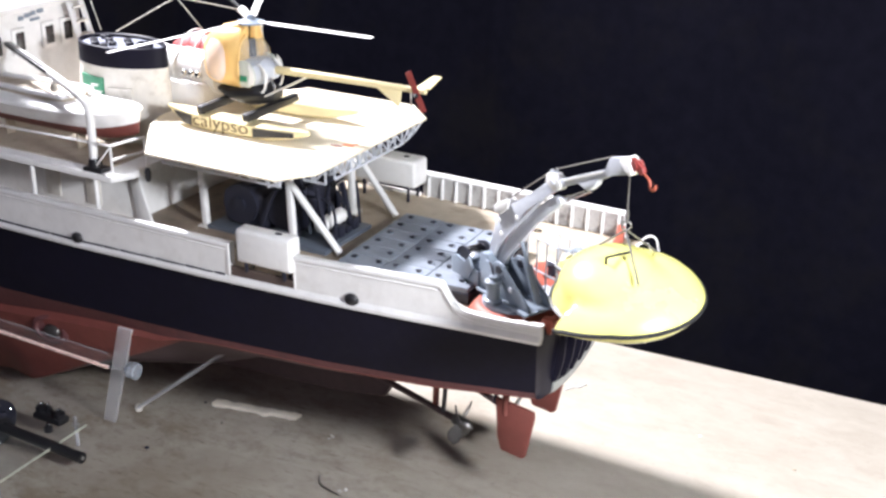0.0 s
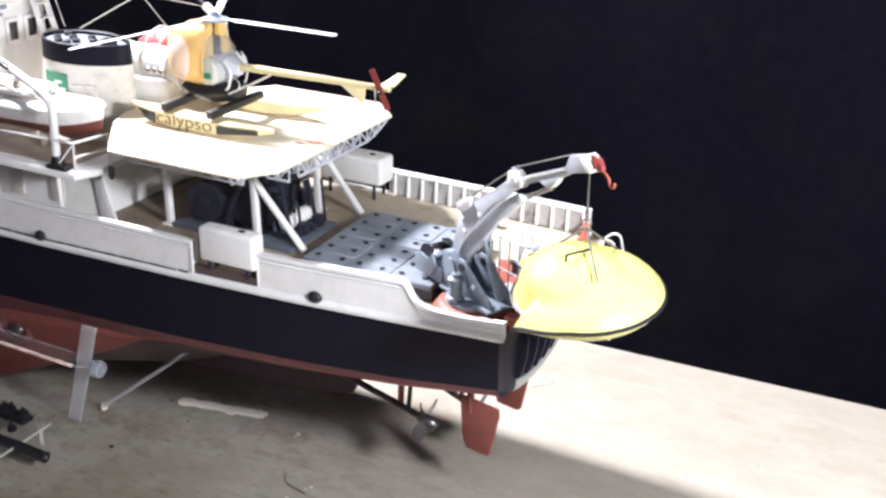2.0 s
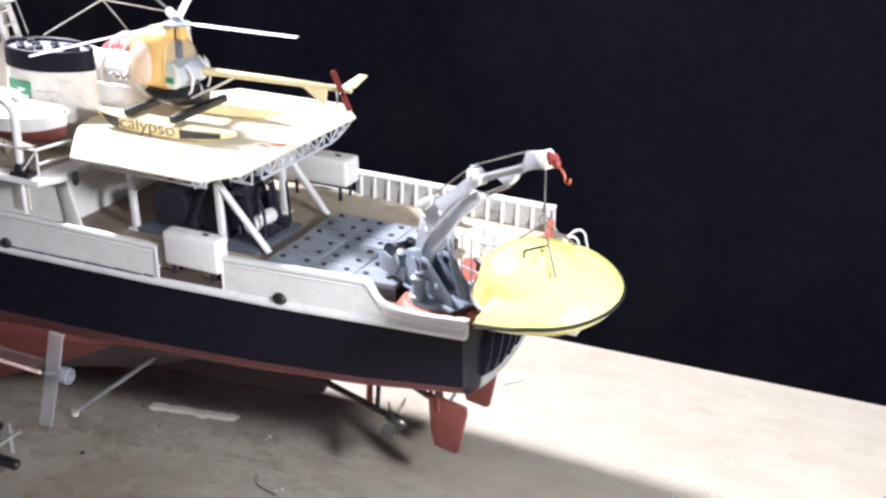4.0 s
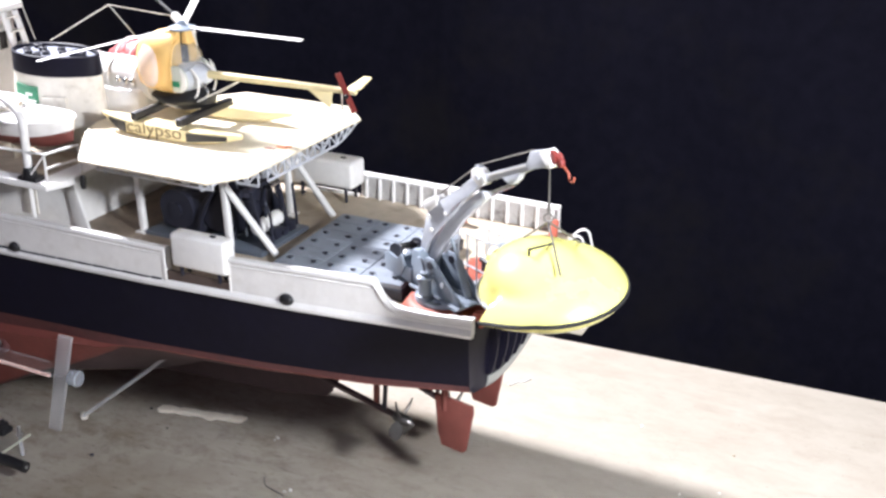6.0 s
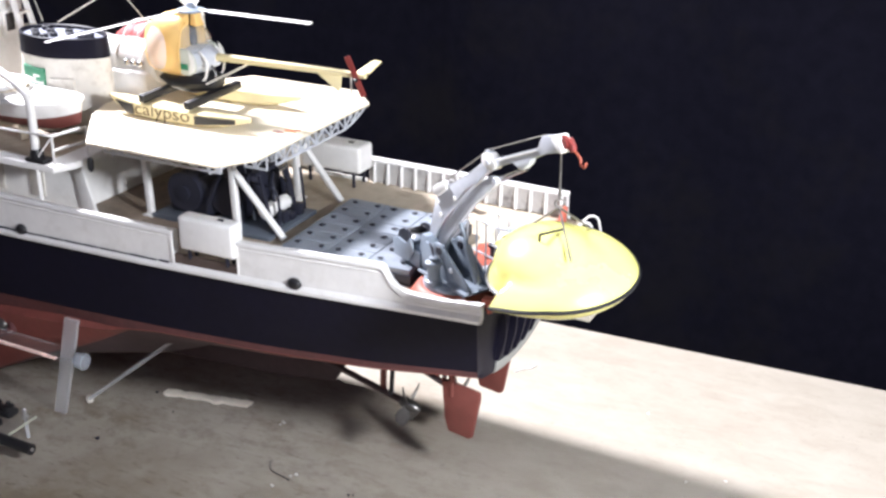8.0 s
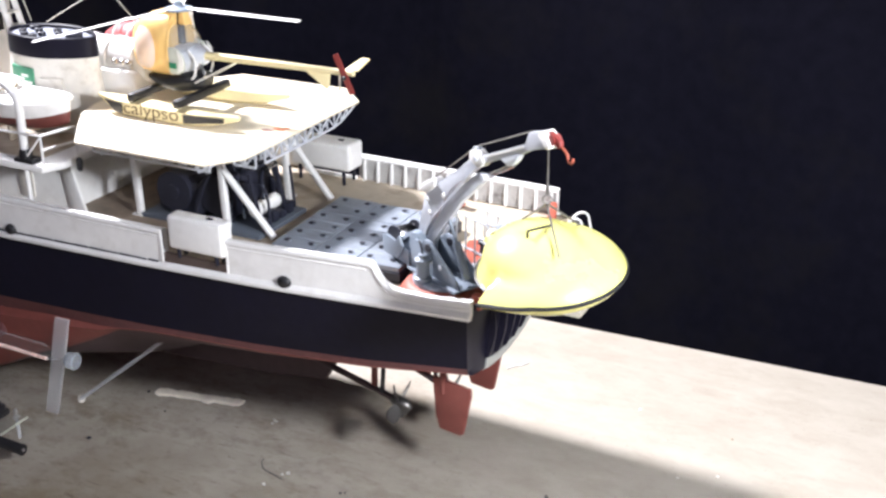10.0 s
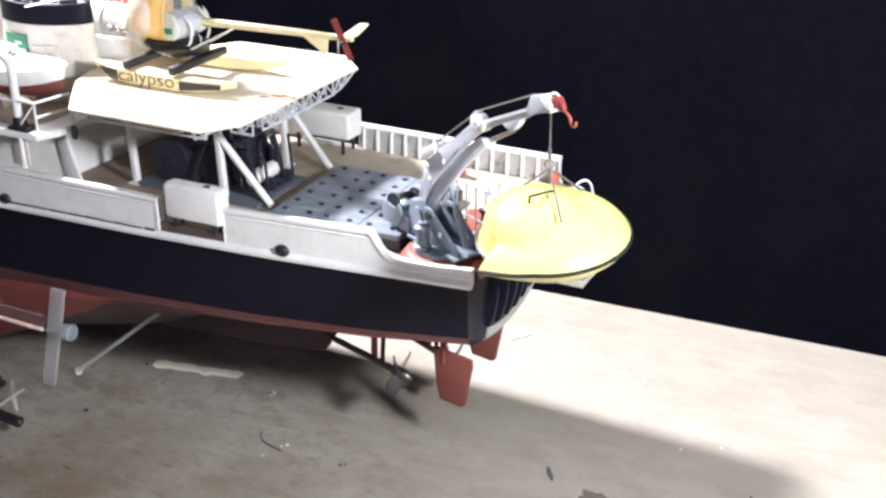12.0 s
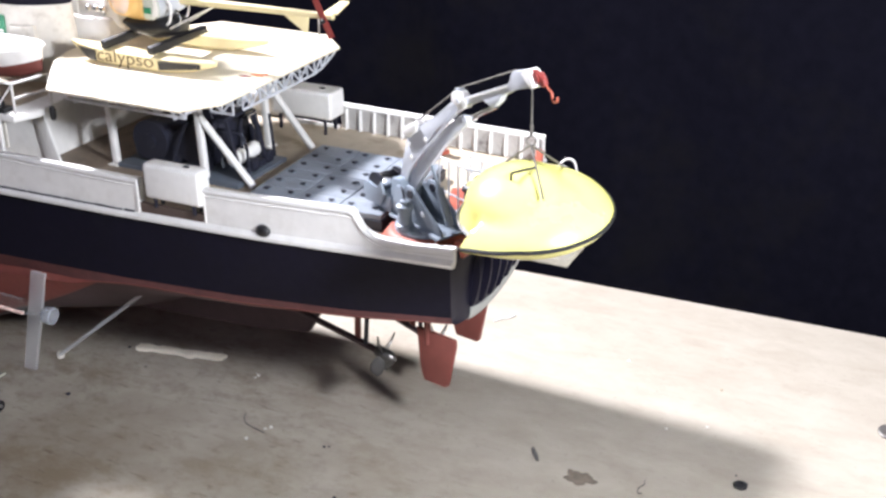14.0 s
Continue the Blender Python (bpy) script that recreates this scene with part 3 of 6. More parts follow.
# red stern deck and the cap of the transom
bm = shape()
out = [(-0.034, -0.0735, D + 0.0018), (0.0115, -0.0735, D + 0.0018)]
out += [(transom_x(y) - 0.003, y, D + 0.0018) for y in (-0.06, -0.04, -0.02, 0.0, 0.02, 0.04, 0.06)]
out += [(0.003, 0.070, D + 0.0018), (-0.001, 0.066, D + 0.0018), (0.004, 0.040, D + 0.0018), (0.006, 0.016, D + 0.0018), (-0.010, 0.009, D + 0.0018), (-0.022, 0.013, D + 0.0018),
        (-0.028, 0.010, D + 0.0018), (-0.022, -0.012, D + 0.0018), (-0.034, -0.040, D + 0.0018)]
prism(bm, out, (0, 0, -0.0022))
part("stern_deck", bm, ORANGE, ship, "red oxide painted steel stern deck")
for k, (a, b) in enumerate(((-0.068, -0.018), (0.030, 0.058), (0.058, 0.073))):
    bm = shape()
    rows = []
    for i in range(9):
        y = mix(a, b, i / 8)
        x = transom_x(y)
        z = D + 0.0055 + (0.0035 * ((y - 0.03) / 0.043) ** 2 if y > 0.03 else 0)
        rows.append([(x + 0.0016, y, z - 0.006), (x + 0.002, y, z - 0.001), (x + 0.0005, y, z), (x - 0.0028, y, z), (x - 0.0036, y, z - 0.006)])
    skin(bm, rows, closed=True, caps=True)
    part("stern_cap", bm, ORANGE, ship, "red capping plate along the stern edge")
for y in (-0.066, -0.0185, 0.0):
    x = transom_x(y)
    bm = shape()
    box(bm, (x - 0.004, y - 0.003, D + 0.001), (x + 0.003, y + 0.003, D + 0.008), 0.0012)
    tube(bm, [(x - 0.002, y - 0.004, D + 0.0045), (x - 0.002, y + 0.004, D + 0.0045)], 0.0016, 10)
    part("stern_roller", bm, ORANGE, ship, "red stern fairlead roller")
# rounded red plate hung over the stern edge
bm = shape()
pl = []
for k in range(13):
    a = math.pi * k / 12
    pl.append((transom_x(0.018) + 0.0045, 0.018 + 0.0105 * math.cos(a), D + 0.003 + 0.008 * math.sin(a)))
pl += [(transom_x(0.018) + 0.0015, 0.0115, D - 0.010), (transom_x(0.018) + 0.0015, 0.0225, D - 0.012)]
prism(bm, pl, (-0.0022, 0, 0), 0.0005)
part("stern_plate", bm, ORANGE, ship, "rounded red plate over the stern edge")
# low red hatch, eye plates and bollards on the stern deck
bm = shape()
box(bm, (-0.002, -0.0315, D + 0.0018), (0.0125, -0.0105, D + 0.0052), 0.0008)
small = part("deck_scuttle", bm, ORANGE, ship, "low red steel scuttle with a lifting ring")
part("lifting_ring", ring(shape(), (0.005, -0.022, D + 0.0064), 0.0026, 0.0005, axis=(0.6, 0, 1)), ORANGE, small)
for x, y in ((-0.0105, 0.0180), (-0.0050, 0.0215), (-0.0667, 0.0595), (-0.0590, 0.0605)):
    bm = shape()
    lathe(bm, (x, y, D + 0.0015), [(0.0046, 0), (0.0046, 0.0012), (0.0026, 0.0018), (0.0024, 0.0065), (0.0036, 0.0074), (0.0036, 0.0086), (0.002, 0.0092)], 14)
    part("bollard", bm, MID_GREY if y < 0.05 else ORANGE, ship, "small mooring bollard")
bm = shape()
box(bm, (-0.0160, -0.0085, D + 0.0018), (0.004, 0.0260, D + 0.003), 0.0006)
part("bollard_plate", bm, ORANGE, ship)
bm = shape()
tube(bm, [(-0.0125, -0.006, D + 0.006), (-0.007, -0.001, D + 0.006), (0.000, 0.001, D + 0.006)], 0.0016, 8)
for cx, cy in ((-0.0115, -0.005), (-0.002, 0.0005)):
    lathe(bm, (cx, cy, D + 0.003), [(0.0024, 0), (0.0020, 0.005), (0.0034, 0.0055), (0.0034, 0.0070), (0.0018, 0.0075)], 12)
part("mooring_cleat", bm, DARK, ship, "dark mooring cleat")

# ---------------------------------------------------------------- hatch cover of many plates
def lean(bm):
    """The hatch stands slightly out of square with the ship."""
    for v in bm.verts:
        v.co.x -= 0.036 * (v.co.y + 0.058)
    return bm


hatch = thing("hatch_cover", (-0.085, -0.017, D), "grey steel hatch cover made of long plates with round lifting rings", "hatch")
part("coaming", lean(box(shape(), (-0.1215, -0.0590, D), (-0.0365, 0.0255, D + 0.0062), 0.0006)), DARK, hatch, "dark grey hatch coaming")
rnd = random.Random(8)
for i in range(6):
    y0 = -0.0580 + 0.01375 * i
    for x0, x1, rings in ((-0.1205, -0.0930, (-0.1140, -0.0980)), (-0.0930, -0.0655, (-0.0868, -0.0718)), (-0.0655, -0.0375, (-0.0595, -0.0445))):
        plate = part("plate", lean(box(shape(), (x0 + 0.0002, y0 + 0.00025, D + 0.0058), (x1 - 0.0002, y0 + 0.01350, D + 0.0086 + 0.0004 * rnd.random()), 0.0004, seg=1)), HATCH, hatch)
        for x in rings:
            y, a = y0 + 0.0080, rnd.uniform(-0.6, 0.6)
            bm = shape()
            ring(bm, (x, y, D + 0.0091), 0.00145, 0.00042, n=12, m=5)
            bar(bm, (x - 0.0022 * math.cos(a), y - 0.0022 * math.sin(a), D + 0.0092), (x + 0.0022 * math.cos(a), y + 0.0022 * math.sin(a), D + 0.0092), 0.0007, 0.0008)
            bolt = part("ring_bolt", lean(bm), DARK, plate)
            part("bolt_head", lean(lathe(shape(), (x + 0.0022, y - 0.0008, D + 0.0088), [(0.0008, 0), (0.0008, 0.0006), (0.0004, 0.0009)], 8)), MID_GREY, bolt)
# ---------------------------------------------------------------- deckhouse, boat deck, wheelhouse
BD = 0.1885                                   # top of the boat deck
house = thing("deckhouse", (-0.45, 0, D), "white deckhouse carrying the boat deck", "deckhouse")
bm = shape()
box(bm, (-0.70, -0.052, D), (-0.274, 0.052, BD - 0.004), 0.0008)
part("house_wall", bm, WHITE, house, "white painted house sides")
bm = shape()
prism(bm, [(-0.70, -0.079, BD), (-0.268, -0.079, BD), (-0.262, -0.066, BD), (-0.270, 0.066, BD), (-0.268, 0.079, BD), (-0.70, 0.079, BD)], (0, 0, -0.0042), 0.0005)
part("boat_deck", bm, WHITE, house, "white edged overhanging boat deck")
bm = shape()
prism(bm, [(-0.70, -0.070, BD + 0.0006), (-0.279, -0.070, BD + 0.0006), (-0.279, 0.070, BD + 0.0006), (-0.70, 0.070, BD + 0.0006)], (0, 0, -0.001))
part("deck_planking", bm, DECK, house, "brown planked boat deck surface")
for sign in (-1, 1):
    bm = shape()
    prism(bm, [(-0.279, sign * 0.0535, BD - 0.004), (-0.272, sign * 0.0535, BD - 0.004), (-0.262, sign * 0.0535, D), (-0.274, sign * 0.0535, D)], (0, -sign * 0.002, 0), 0.0003)
    part("wing_plate", bm, WHITE, house)
    for x in (-0.282, -0.335, -0.39, -0.45):
        bm = shape()
        tube(bm, [(x, sign * 0.0775, BD - 0.004), (x, sign * 0.0775, 0.160)], 0.0014, 8)
        part("pillar", bm, WHITE, house)
for x in (-0.31, -0.345):
    bm = shape()
    box(bm, (x - 0.006, -0.0534, D + 0.004), (x + 0.006, -0.0515, D + 0.030), 0.0008)
    part("door", bm, OLD_WHITE, house, "narrow white side door")
bm = shape()
lathe(bm, (-0.2560, -0.060, BD - 0.0105), [(0.0010, 0.004), (0.0018, 0.0055), (0.0021, 0.0105), (0.0013, 0.0125)], 14)
part("deck_lamp", bm, MATT_BLACK, house, "black deck lamp under the overhang")

wheel = thing("wheelhouse", (-0.45, 0, BD), "white wheelhouse with dark upright windows", "wheelhouse")
bm = shape()
box(bm, (-0.56, -0.055, BD), (-0.402, 0.043, 0.262), 0.002)
part("wall", bm, WHITE, wheel)
bm = shape()
box(bm, (-0.57, -0.060, 0.262), (-0.396, 0.047, 0.2665), 0.001)
part("roof", bm, WHITE, wheel)
for y in (-0.036, -0.016, 0.0105, 0.0275):
    bm = shape()
    box(bm, (-0.4025, y - 0.0060, 0.2330), (-0.3998, y + 0.0060, 0.2510), 0.0010)
    win = part("window", bm, WHITE, wheel)
    part("pane", box(shape(), (-0.4008, y - 0.0036, 0.2360), (-0.3993, y + 0.0036, 0.2482), 0.0003), material("smoked_window", (0.05, 0.047, 0.045), 0.15), win)
for i in range(3):
    x = -0.52 + 0.04 * i
    part("window", box(shape(), (x - 0.006, -0.0562, 0.234), (x + 0.006, -0.0545, 0.250), 0.0006), DARK, wheel)

for k, (y, w, z) in enumerate(((-0.014, 0.004, 0.2555), (-0.0085, 0.0045, 0.2565), (-0.003, 0.004, 0.2572), (0.003, 0.005, 0.2578), (-0.004, 0.008, 0.2535))):
    part("lettering_bar", box(shape(), (-0.4022, y, z), (-0.4010, y + w, z + 0.0028 - 0.0010 * (k == 4))), MID_GREY, wheel)
bm = shape()
box(bm, (-0.4022, -0.048, 0.190), (-0.4006, -0.030, 0.226), 0.0006)
part("door", bm, WHITE, wheel, "white wheelhouse door")
# added block over the wheelhouse: keeps the key lamp off the near table
part("key_blocker", box(shape(), (-0.60, -0.062, 0.2668), (-0.445, -0.009, 0.400), 0.002), WHITE, wheel, "white block added to keep the key lamp off the table")
# sloping ladder from the boat deck
stair = thing("ladder_stair", (-0.39, 0.0, BD), "white ladder stair with flat treads up to the wheelhouse", "stairs")
for y in (0.026, 0.037):
    part("stringer", bar(shape(), (-0.372, y, BD), (-0.395, y, 0.262), 0.0012, 0.005, 0.0003, up=(0, 1, 0)), WHITE, stair)
for i in range(8):
    t = (i + 0.6) / 8
    part("tread", box(shape(), (mix(-0.372, -0.395, t) - 0.003, 0.0265, mix(BD, 0.262, t) - 0.0006), (mix(-0.372, -0.395, t) + 0.003, 0.0365, mix(BD, 0.262, t) + 0.0006)), OLD_WHITE, stair)


# ---------------------------------------------------------------- funnel
def oval(cx, a_fore, a_aft, b, z, n=40):
    out = []
    for k in range(n):
        a = k * math.tau / n
        c, s = math.cos(a), math.sin(a)
        out.append((cx + (a_aft if c > 0 else a_fore) * c, b * s * (1 - 0.30 * max(0, c) ** 2) - 0.006, z))
    return out


funnel = thing("funnel", (-0.325, 0.0, BD), "white funnel with a black top and a green badge", "funnel")
bm = shape()
skin(bm, [oval(-0.320, 0.0380, 0.0400, 0.0215, BD), oval(-0.319, 0.0328, 0.0358, 0.0190, 0.2390)], closed=True, caps=True)
part("casing", bm, OLD_WHITE, funnel, "off-white funnel casing")
bm = shape()
skin(bm, [oval(-0.319, 0.0334, 0.0364, 0.0196, 0.2376), oval(-0.319, 0.0330, 0.0360, 0.0192, 0.2500), oval(-0.319, 0.0320, 0.0350, 0.0182, 0.2507),
          oval(-0.319, 0.0310, 0.0340, 0.0172, 0.2500), oval(-0.319, 0.0310, 0.0340, 0.0172, 0.2470)], closed=True, caps=True)
part("band", bm, BLACK, funnel, "black painted funnel top")
bm = shape()
skin(bm, [oval(-0.319, 0.0306, 0.0336, 0.0168, 0.2472), oval(-0.319, 0.0306, 0.0336, 0.0168, 0.2482)], closed=True, caps=True)
part("cover_plate", bm, material("blue_grey_plate", (0.16, 0.175, 0.22), 0.6), funnel, "grey plate inside the funnel rim")
for x, y in ((-0.3400, -0.0090), (-0.3330, -0.0150), (-0.3310, -0.0040), (-0.3220, -0.0110), (-0.3200, 0.0010), (-0.3400, 0.0010), (-0.3120, -0.0060), (-0.3240, -0.0170)):
    bm = shape()
    lathe(bm, (x, y, 0.2480), [(0.0027, 0), (0.0027, 0.0026), (0.0018, 0.0028), (0.0016, 0.0010)], 12)
    part("exhaust_pipe", bm, DARK, funnel)
bm = shape()
lathe(bm, (-0.2990, -0.0065, 0.2475), [(0.0060, 0), (0.0060, 0.0042), (0.0048, 0.0044), (0.0044, 0.0010)], 20, squash=0.8)
part("uptake", bm, DARK, funnel, "large dark round uptake")
# badge and access door follow the port side of the casing


def casing_y(x, z):
    t = (z - BD) / (0.2390 - BD)
    cx, af, aa, b = mix(-0.320, -0.319, t), mix(0.0380, 0.0328, t), mix(0.0400, 0.0358, t), mix(0.0215, 0.0190, t)
    c = (x - cx) / (aa if x > cx else af)
    return -b * math.sqrt(max(0, 1 - c * c)) * (1 - 0.30 * max(0, c) ** 2) - 0.006


def casing_patch(x0, x1, z0, z1, lift, n=8):
    bm = shape()
    skin(bm, [[(x, casing_y(x, z) - lift, z), (x, casing_y(x, z) - lift, z1), (x, casing_y(x, z1) + 0.001, z1), (x, casing_y(x, z0) + 0.001, z0)] for x in span(x0, x1, (x1 - x0) / n) for z in (z0,)], closed=True, caps=True)
    return bm


badge = part("badge", casing_patch(-0.3395, -0.3185, 0.2190, 0.2305, 0.0006), GREEN, funnel, "green badge with a white emblem")
for k, (x0, x1, z0) in enumerate(((-0.3385, -0.3320, 0.2265), (-0.3350, -0.3230, 0.2243), (-0.3380, -0.3270, 0.2221), (-0.3300, -0.3200, 0.2201))):
    part("emblem_stroke", casing_patch(x0, x1, z0, z0 + 0.0015, 0.0009, 4), WHITE, badge)
part("access_door", casing_patch(-0.3140, -0.2985, BD + 0.004, 0.2250, 0.0006), OLD_WHITE, funnel, "off-white access door")

# ---------------------------------------------------------------- ship's launch on the boat deck
launch = thing("launch", (-0.335, -0.052, BD), "white open launch with a red bottom, standing on chocks", "boat")


LY = -0.0465


def launch_row(t, level):
    """t 0 bow to 1 stern; level 0 keel to 1 gunwale: half breadth and height."""
    x = mix(-0.435, -0.2725, t)
    w = 0.0210 * max(0.0, 1 - abs(2 * t - 1.0) ** 3.0) ** 0.55
    sheer = 0.2188 + 0.0030 * (2 * t - 1) ** 2
    keel = 0.1990 + 0.0075 * max(0, (t - 0.82) / 0.18) ** 1.6
    y = w * (1 - (1 - level) ** 2.0) ** 0.55 * (0.80 + 0.20 * level)
    return x, y, mix(keel, sheer, level)


ROWS_T = [0.5 - 0.5 * math.cos(math.pi * (0.045 + 0.955 * i / 36)) for i in range(37)]
for name, levels, mat, label in (("hull_bottom", (0.0, 0.08, 0.16, 0.26, 0.36, 0.46), RED, "red bottom of the launch"),
                                 ("hull_side", (0.46, 0.58, 0.70, 0.82, 0.92, 1.0), WHITE, "white sides of the launch")):
    rows = []
    for t in ROWS_T:
        pts = [launch_row(t, v) for v in levels]
        if name == "hull_bottom":
            rows.append([(x, LY - y, z) for x, y, z in pts[::-1]] + [(x, LY + y, z) for x, y, z in pts])
        else:
            x, y, z = pts[-1]
            deck = [(x, LY + y * k, z + 0.0032 * (1 - k * k)) for k in (-0.75, -0.45, -0.15, 0.15, 0.45, 0.75)]
            rows.append([(px, LY - py, pz) for px, py, pz in pts] + deck + [(px, LY + py, pz) for px, py, pz in pts[::-1]])
    bm = shape()
    skin(bm, rows)
    part(name, bm, mat, launch, label, smooth=50)
bm = shape()
edge = [launch_row(t, 1.0) for t in ROWS_T]
tube(bm, [(x, LY - y - 0.0004, z - 0.0012) for x, y, z in edge] + [(x, LY + y + 0.0004, z - 0.0012) for x, y, z in edge[-2::-1]], 0.0011, 6)
part("rubbing_strake", bm, WHITE, launch)
bm = shape()
well = [(-0.395, LY - 0.009), (-0.335, LY - 0.0125), (-0.322, LY - 0.010), (-0.316, LY), (-0.322, LY + 0.010), (-0.335, LY + 0.0125), (-0.395, LY + 0.009)]
prism(bm, [(x, y, 0.2243) for x, y in well], (0, 0, -0.006))
part("cockpit_floor", bm, DECK, launch, "tan cockpit sole")
bm = shape()
tube(bm, bend([(x, y, 0.2250 + (0.003 if abs(y - LY) < 0.006 else 0)) for x, y in well], 5), 0.0018, 8)
part("cockpit_coaming", bm, WHITE, launch)
for x in (-0.385, -0.322):
    part("chock", box(shape(), (x - 0.0011, LY - 0.0035, BD + 0.0006), (x + 0.0011, LY + 0.0035, 0.2010), 0.0004), DECK, launch)


# ---------------------------------------------------------------- davit with a curved arm
davit = thing("boat_davit", (-0.285, -0.0745, BD), "white curved davit with a black upper boom", "davit")
bm = shape()
box(bm, (-0.2905, -0.0785, BD), (-0.2755, -0.0695, BD + 0.0026), 0.0005)
part("foot_plate", bm, MATT_BLACK, davit, "black davit foot")
part("socket", lathe(shape(), (-0.284, -0.0745, BD + 0.002), [(0.0042, 0), (0.0042, 0.003), (0.0032, 0.006)], 14), MATT_BLACK, davit)
bm = shape()
tube(bm, bend([(-0.2845, -0.0745, BD + 0.002), (-0.2842, -0.0745, BD + 0.022), (-0.2845, -0.0743, BD + 0.035), (-0.2890, -0.0730, BD + 0.0420), (-0.3010, -0.0695, BD + 0.0468), (-0.3290, -0.0600, BD + 0.0512)]), 0.0026, 10)
part("post", bm, WHITE, davit, "white tube post")
part("boom", bar(shape(), (-0.3270, -0.0610, BD + 0.0508), (-0.3980, -0.0300, BD + 0.0550), 0.0026, 0.0028, 0.0004), MATT_BLACK, davit, "black square boom")
part("boom_edge", bar(shape(), (-0.3200, -0.0612, BD + 0.0500), (-0.3975, -0.0278, BD + 0.0548), 0.0014, 0.003), WHITE, davit)
part("fall", tube(shape(), [(-0.329, -0.060, BD + 0.050), (-0.325, -0.058, BD + 0.041), (-0.312, -0.056, BD + 0.034)], 0.0005, 6), OLD_WHITE, davit)
part("fall_block", lathe(shape(), (-0.3265, -0.060, BD + 0.0400), [(0.0018, 0), (0.0026, 0.002), (0.0018, 0.005)], 10), OLD_WHITE, davit)

# ---------------------------------------------------------------- railing of the boat deck
railing = thing("railing", (-0.30, -0.075, BD), "thin white two-bar railing round the boat deck edge", "railing")
corner, aft, inner = (-0.2685, -0.0765), (-0.264, -0.052), (-0.262, -0.050)
posts = [corner, aft, (-0.40, -0.0765)]
for x, y in posts:
    part("post", tube(shape(), [(x, y, BD), (x, y, BD + 0.0185)], 0.0008, 6), WHITE, railing)
for h in (0.0095, 0.0185):
    bm = shape()
    if h > 0.01:
        tube(bm, [(-0.45, -0.0765, BD + h * 0.86), (*corner, BD + h)], 0.0008, 6)
    tube(bm, [(*corner, BD + h), (*aft, BD + h)], 0.0008, 6)
    part("bar", bm, WHITE, railing)
part("stay", tube(shape(), [(*corner, BD + 0.018), (-0.284, -0.0765, BD + 0.001)], 0.0006, 6), WHITE, railing)

# ---------------------------------------------------------------- white store and red inflatable behind the funnel
store = thing("deck_store", (-0.285, 0.030, BD), "white rounded store with fittings, beside the funnel", "deck store")
part("body", box(shape(), (-0.318, 0.004, BD), (-0.262, 0.046, 0.2270), 0.004), WHITE, store)
bm = shape()
tube(bm, [(-0.320, 0.022, 0.2305), (-0.258, 0.022, 0.2305)], 0.0135, 20)
part("drum", bm, WHITE, store, "white drum on top of the store")
for x in (-0.312, -0.29, -0.268):
    part("strap", ring(shape(), (x, 0.022, 0.2305), 0.0138, 0.0007, axis=(1, 0, 0), n=20), WHITE, store)
for x in (-0.279, -0.273, -0.268):
    part("fitting", lathe(shape(), (x, 0.008, 0.232), [(0.0016, 0), (0.0022, 0.001), (0.0022, 0.003), (0.0012, 0.004)], 10, axis=(0.2, -1, 0.2)), STEEL, store)
dinghy = thing("inflatable_dinghy", (-0.27, 0.055, 0.235), "red inflatable dinghy with white lashings, lying bottom up", "dinghy")
bm = shape()
rows = []
for i in range(17):
    t = i / 16
    x, w = mix(-0.328, -0.262, t), 0.0155 * math.sin(math.pi * min(1, max(0, 0.06 + 0.90 * t))) ** 0.5
    rows.append([(x, 0.058 + w * math.cos(a), 0.2315 + w * 0.95 * math.sin(a)) for a in (0, 0.5, 1.0, 1.57, 2.1, 2.64, 3.14)])
skin(bm, rows)
part("body", bm, material("red_rubberised_fabric", (0.34, 0.05, 0.05), 0.55), dinghy)
for x in (-0.312, -0.300, -0.285):
    part("lashing", tube(shape(), [(x, 0.058 + 0.0175 * math.cos(a), 0.2315 + 0.0152 * math.sin(a)) for a in [0.2 * k for k in range(16)]], 0.0006, 5), WHITE, dinghy)
part("cradle", box(shape(), (-0.318, 0.048, BD), (-0.270, 0.068, 0.2325), 0.001), OLD_WHITE, dinghy)

# ---------------------------------------------------------------- starboard boom and rigging wires
boom = thing("cargo_boom", (-0.25, 0.055, BD), "slim boom with a white lower tube and a black upper rod", "boom")
part("tube", tube(shape(), [(-0.243, 0.040, 0.259), (-0.262, 0.047, 0.268)], 0.0030, 12), WHITE, boom)
part("rod", tube(shape(), [(-0.262, 0.047, 0.268), (-0.31, 0.063, 0.288)], 0.0012, 8), MATT_BLACK, boom)
part("mast", tube(shape(), [(-0.232, 0.036, BD), (-0.243, 0.040, 0.259)], 0.0022, 10), WHITE, boom)
for pts in (((-0.293, 0.02, 0.2772), (-0.3476, 0.02, 0.2484)), ((-0.293, 0.02, 0.2772), (-0.2692, 0.02, 0.2547)), ((-0.3707, 0.02, 0.274), (-0.3614, 0.02, 0.2479)),
            ((-0.293, 0.02, 0.2772), (-0.262, 0.045, 0.268))):
    tagged(part("rigging_wire", tube(shape(), pts, 0.00038, 6), OLD_WHITE), "thin white rigging wire between funnel and boom", "rigging wire", group="rigging wires")

# ---------------------------------------------------------------- helicopter platform
HZ = 0.2105
pad = thing("helicopter_platform", (-0.2, 0, D), "cream eight-sided helicopter platform on white posts and grey lattice girders", "platform")
half = [(-0.1445, -0.0835), (-0.1300, -0.0630)]
outline = [(-0.2350, -0.0835), *half, (-0.1300, 0.0610), (-0.1520, 0.0835), (-0.2350, 0.0835), (-0.2740, 0.035), (-0.2790, 0.022), (-0.2790, -0.018), (-0.2700, -0.040)]
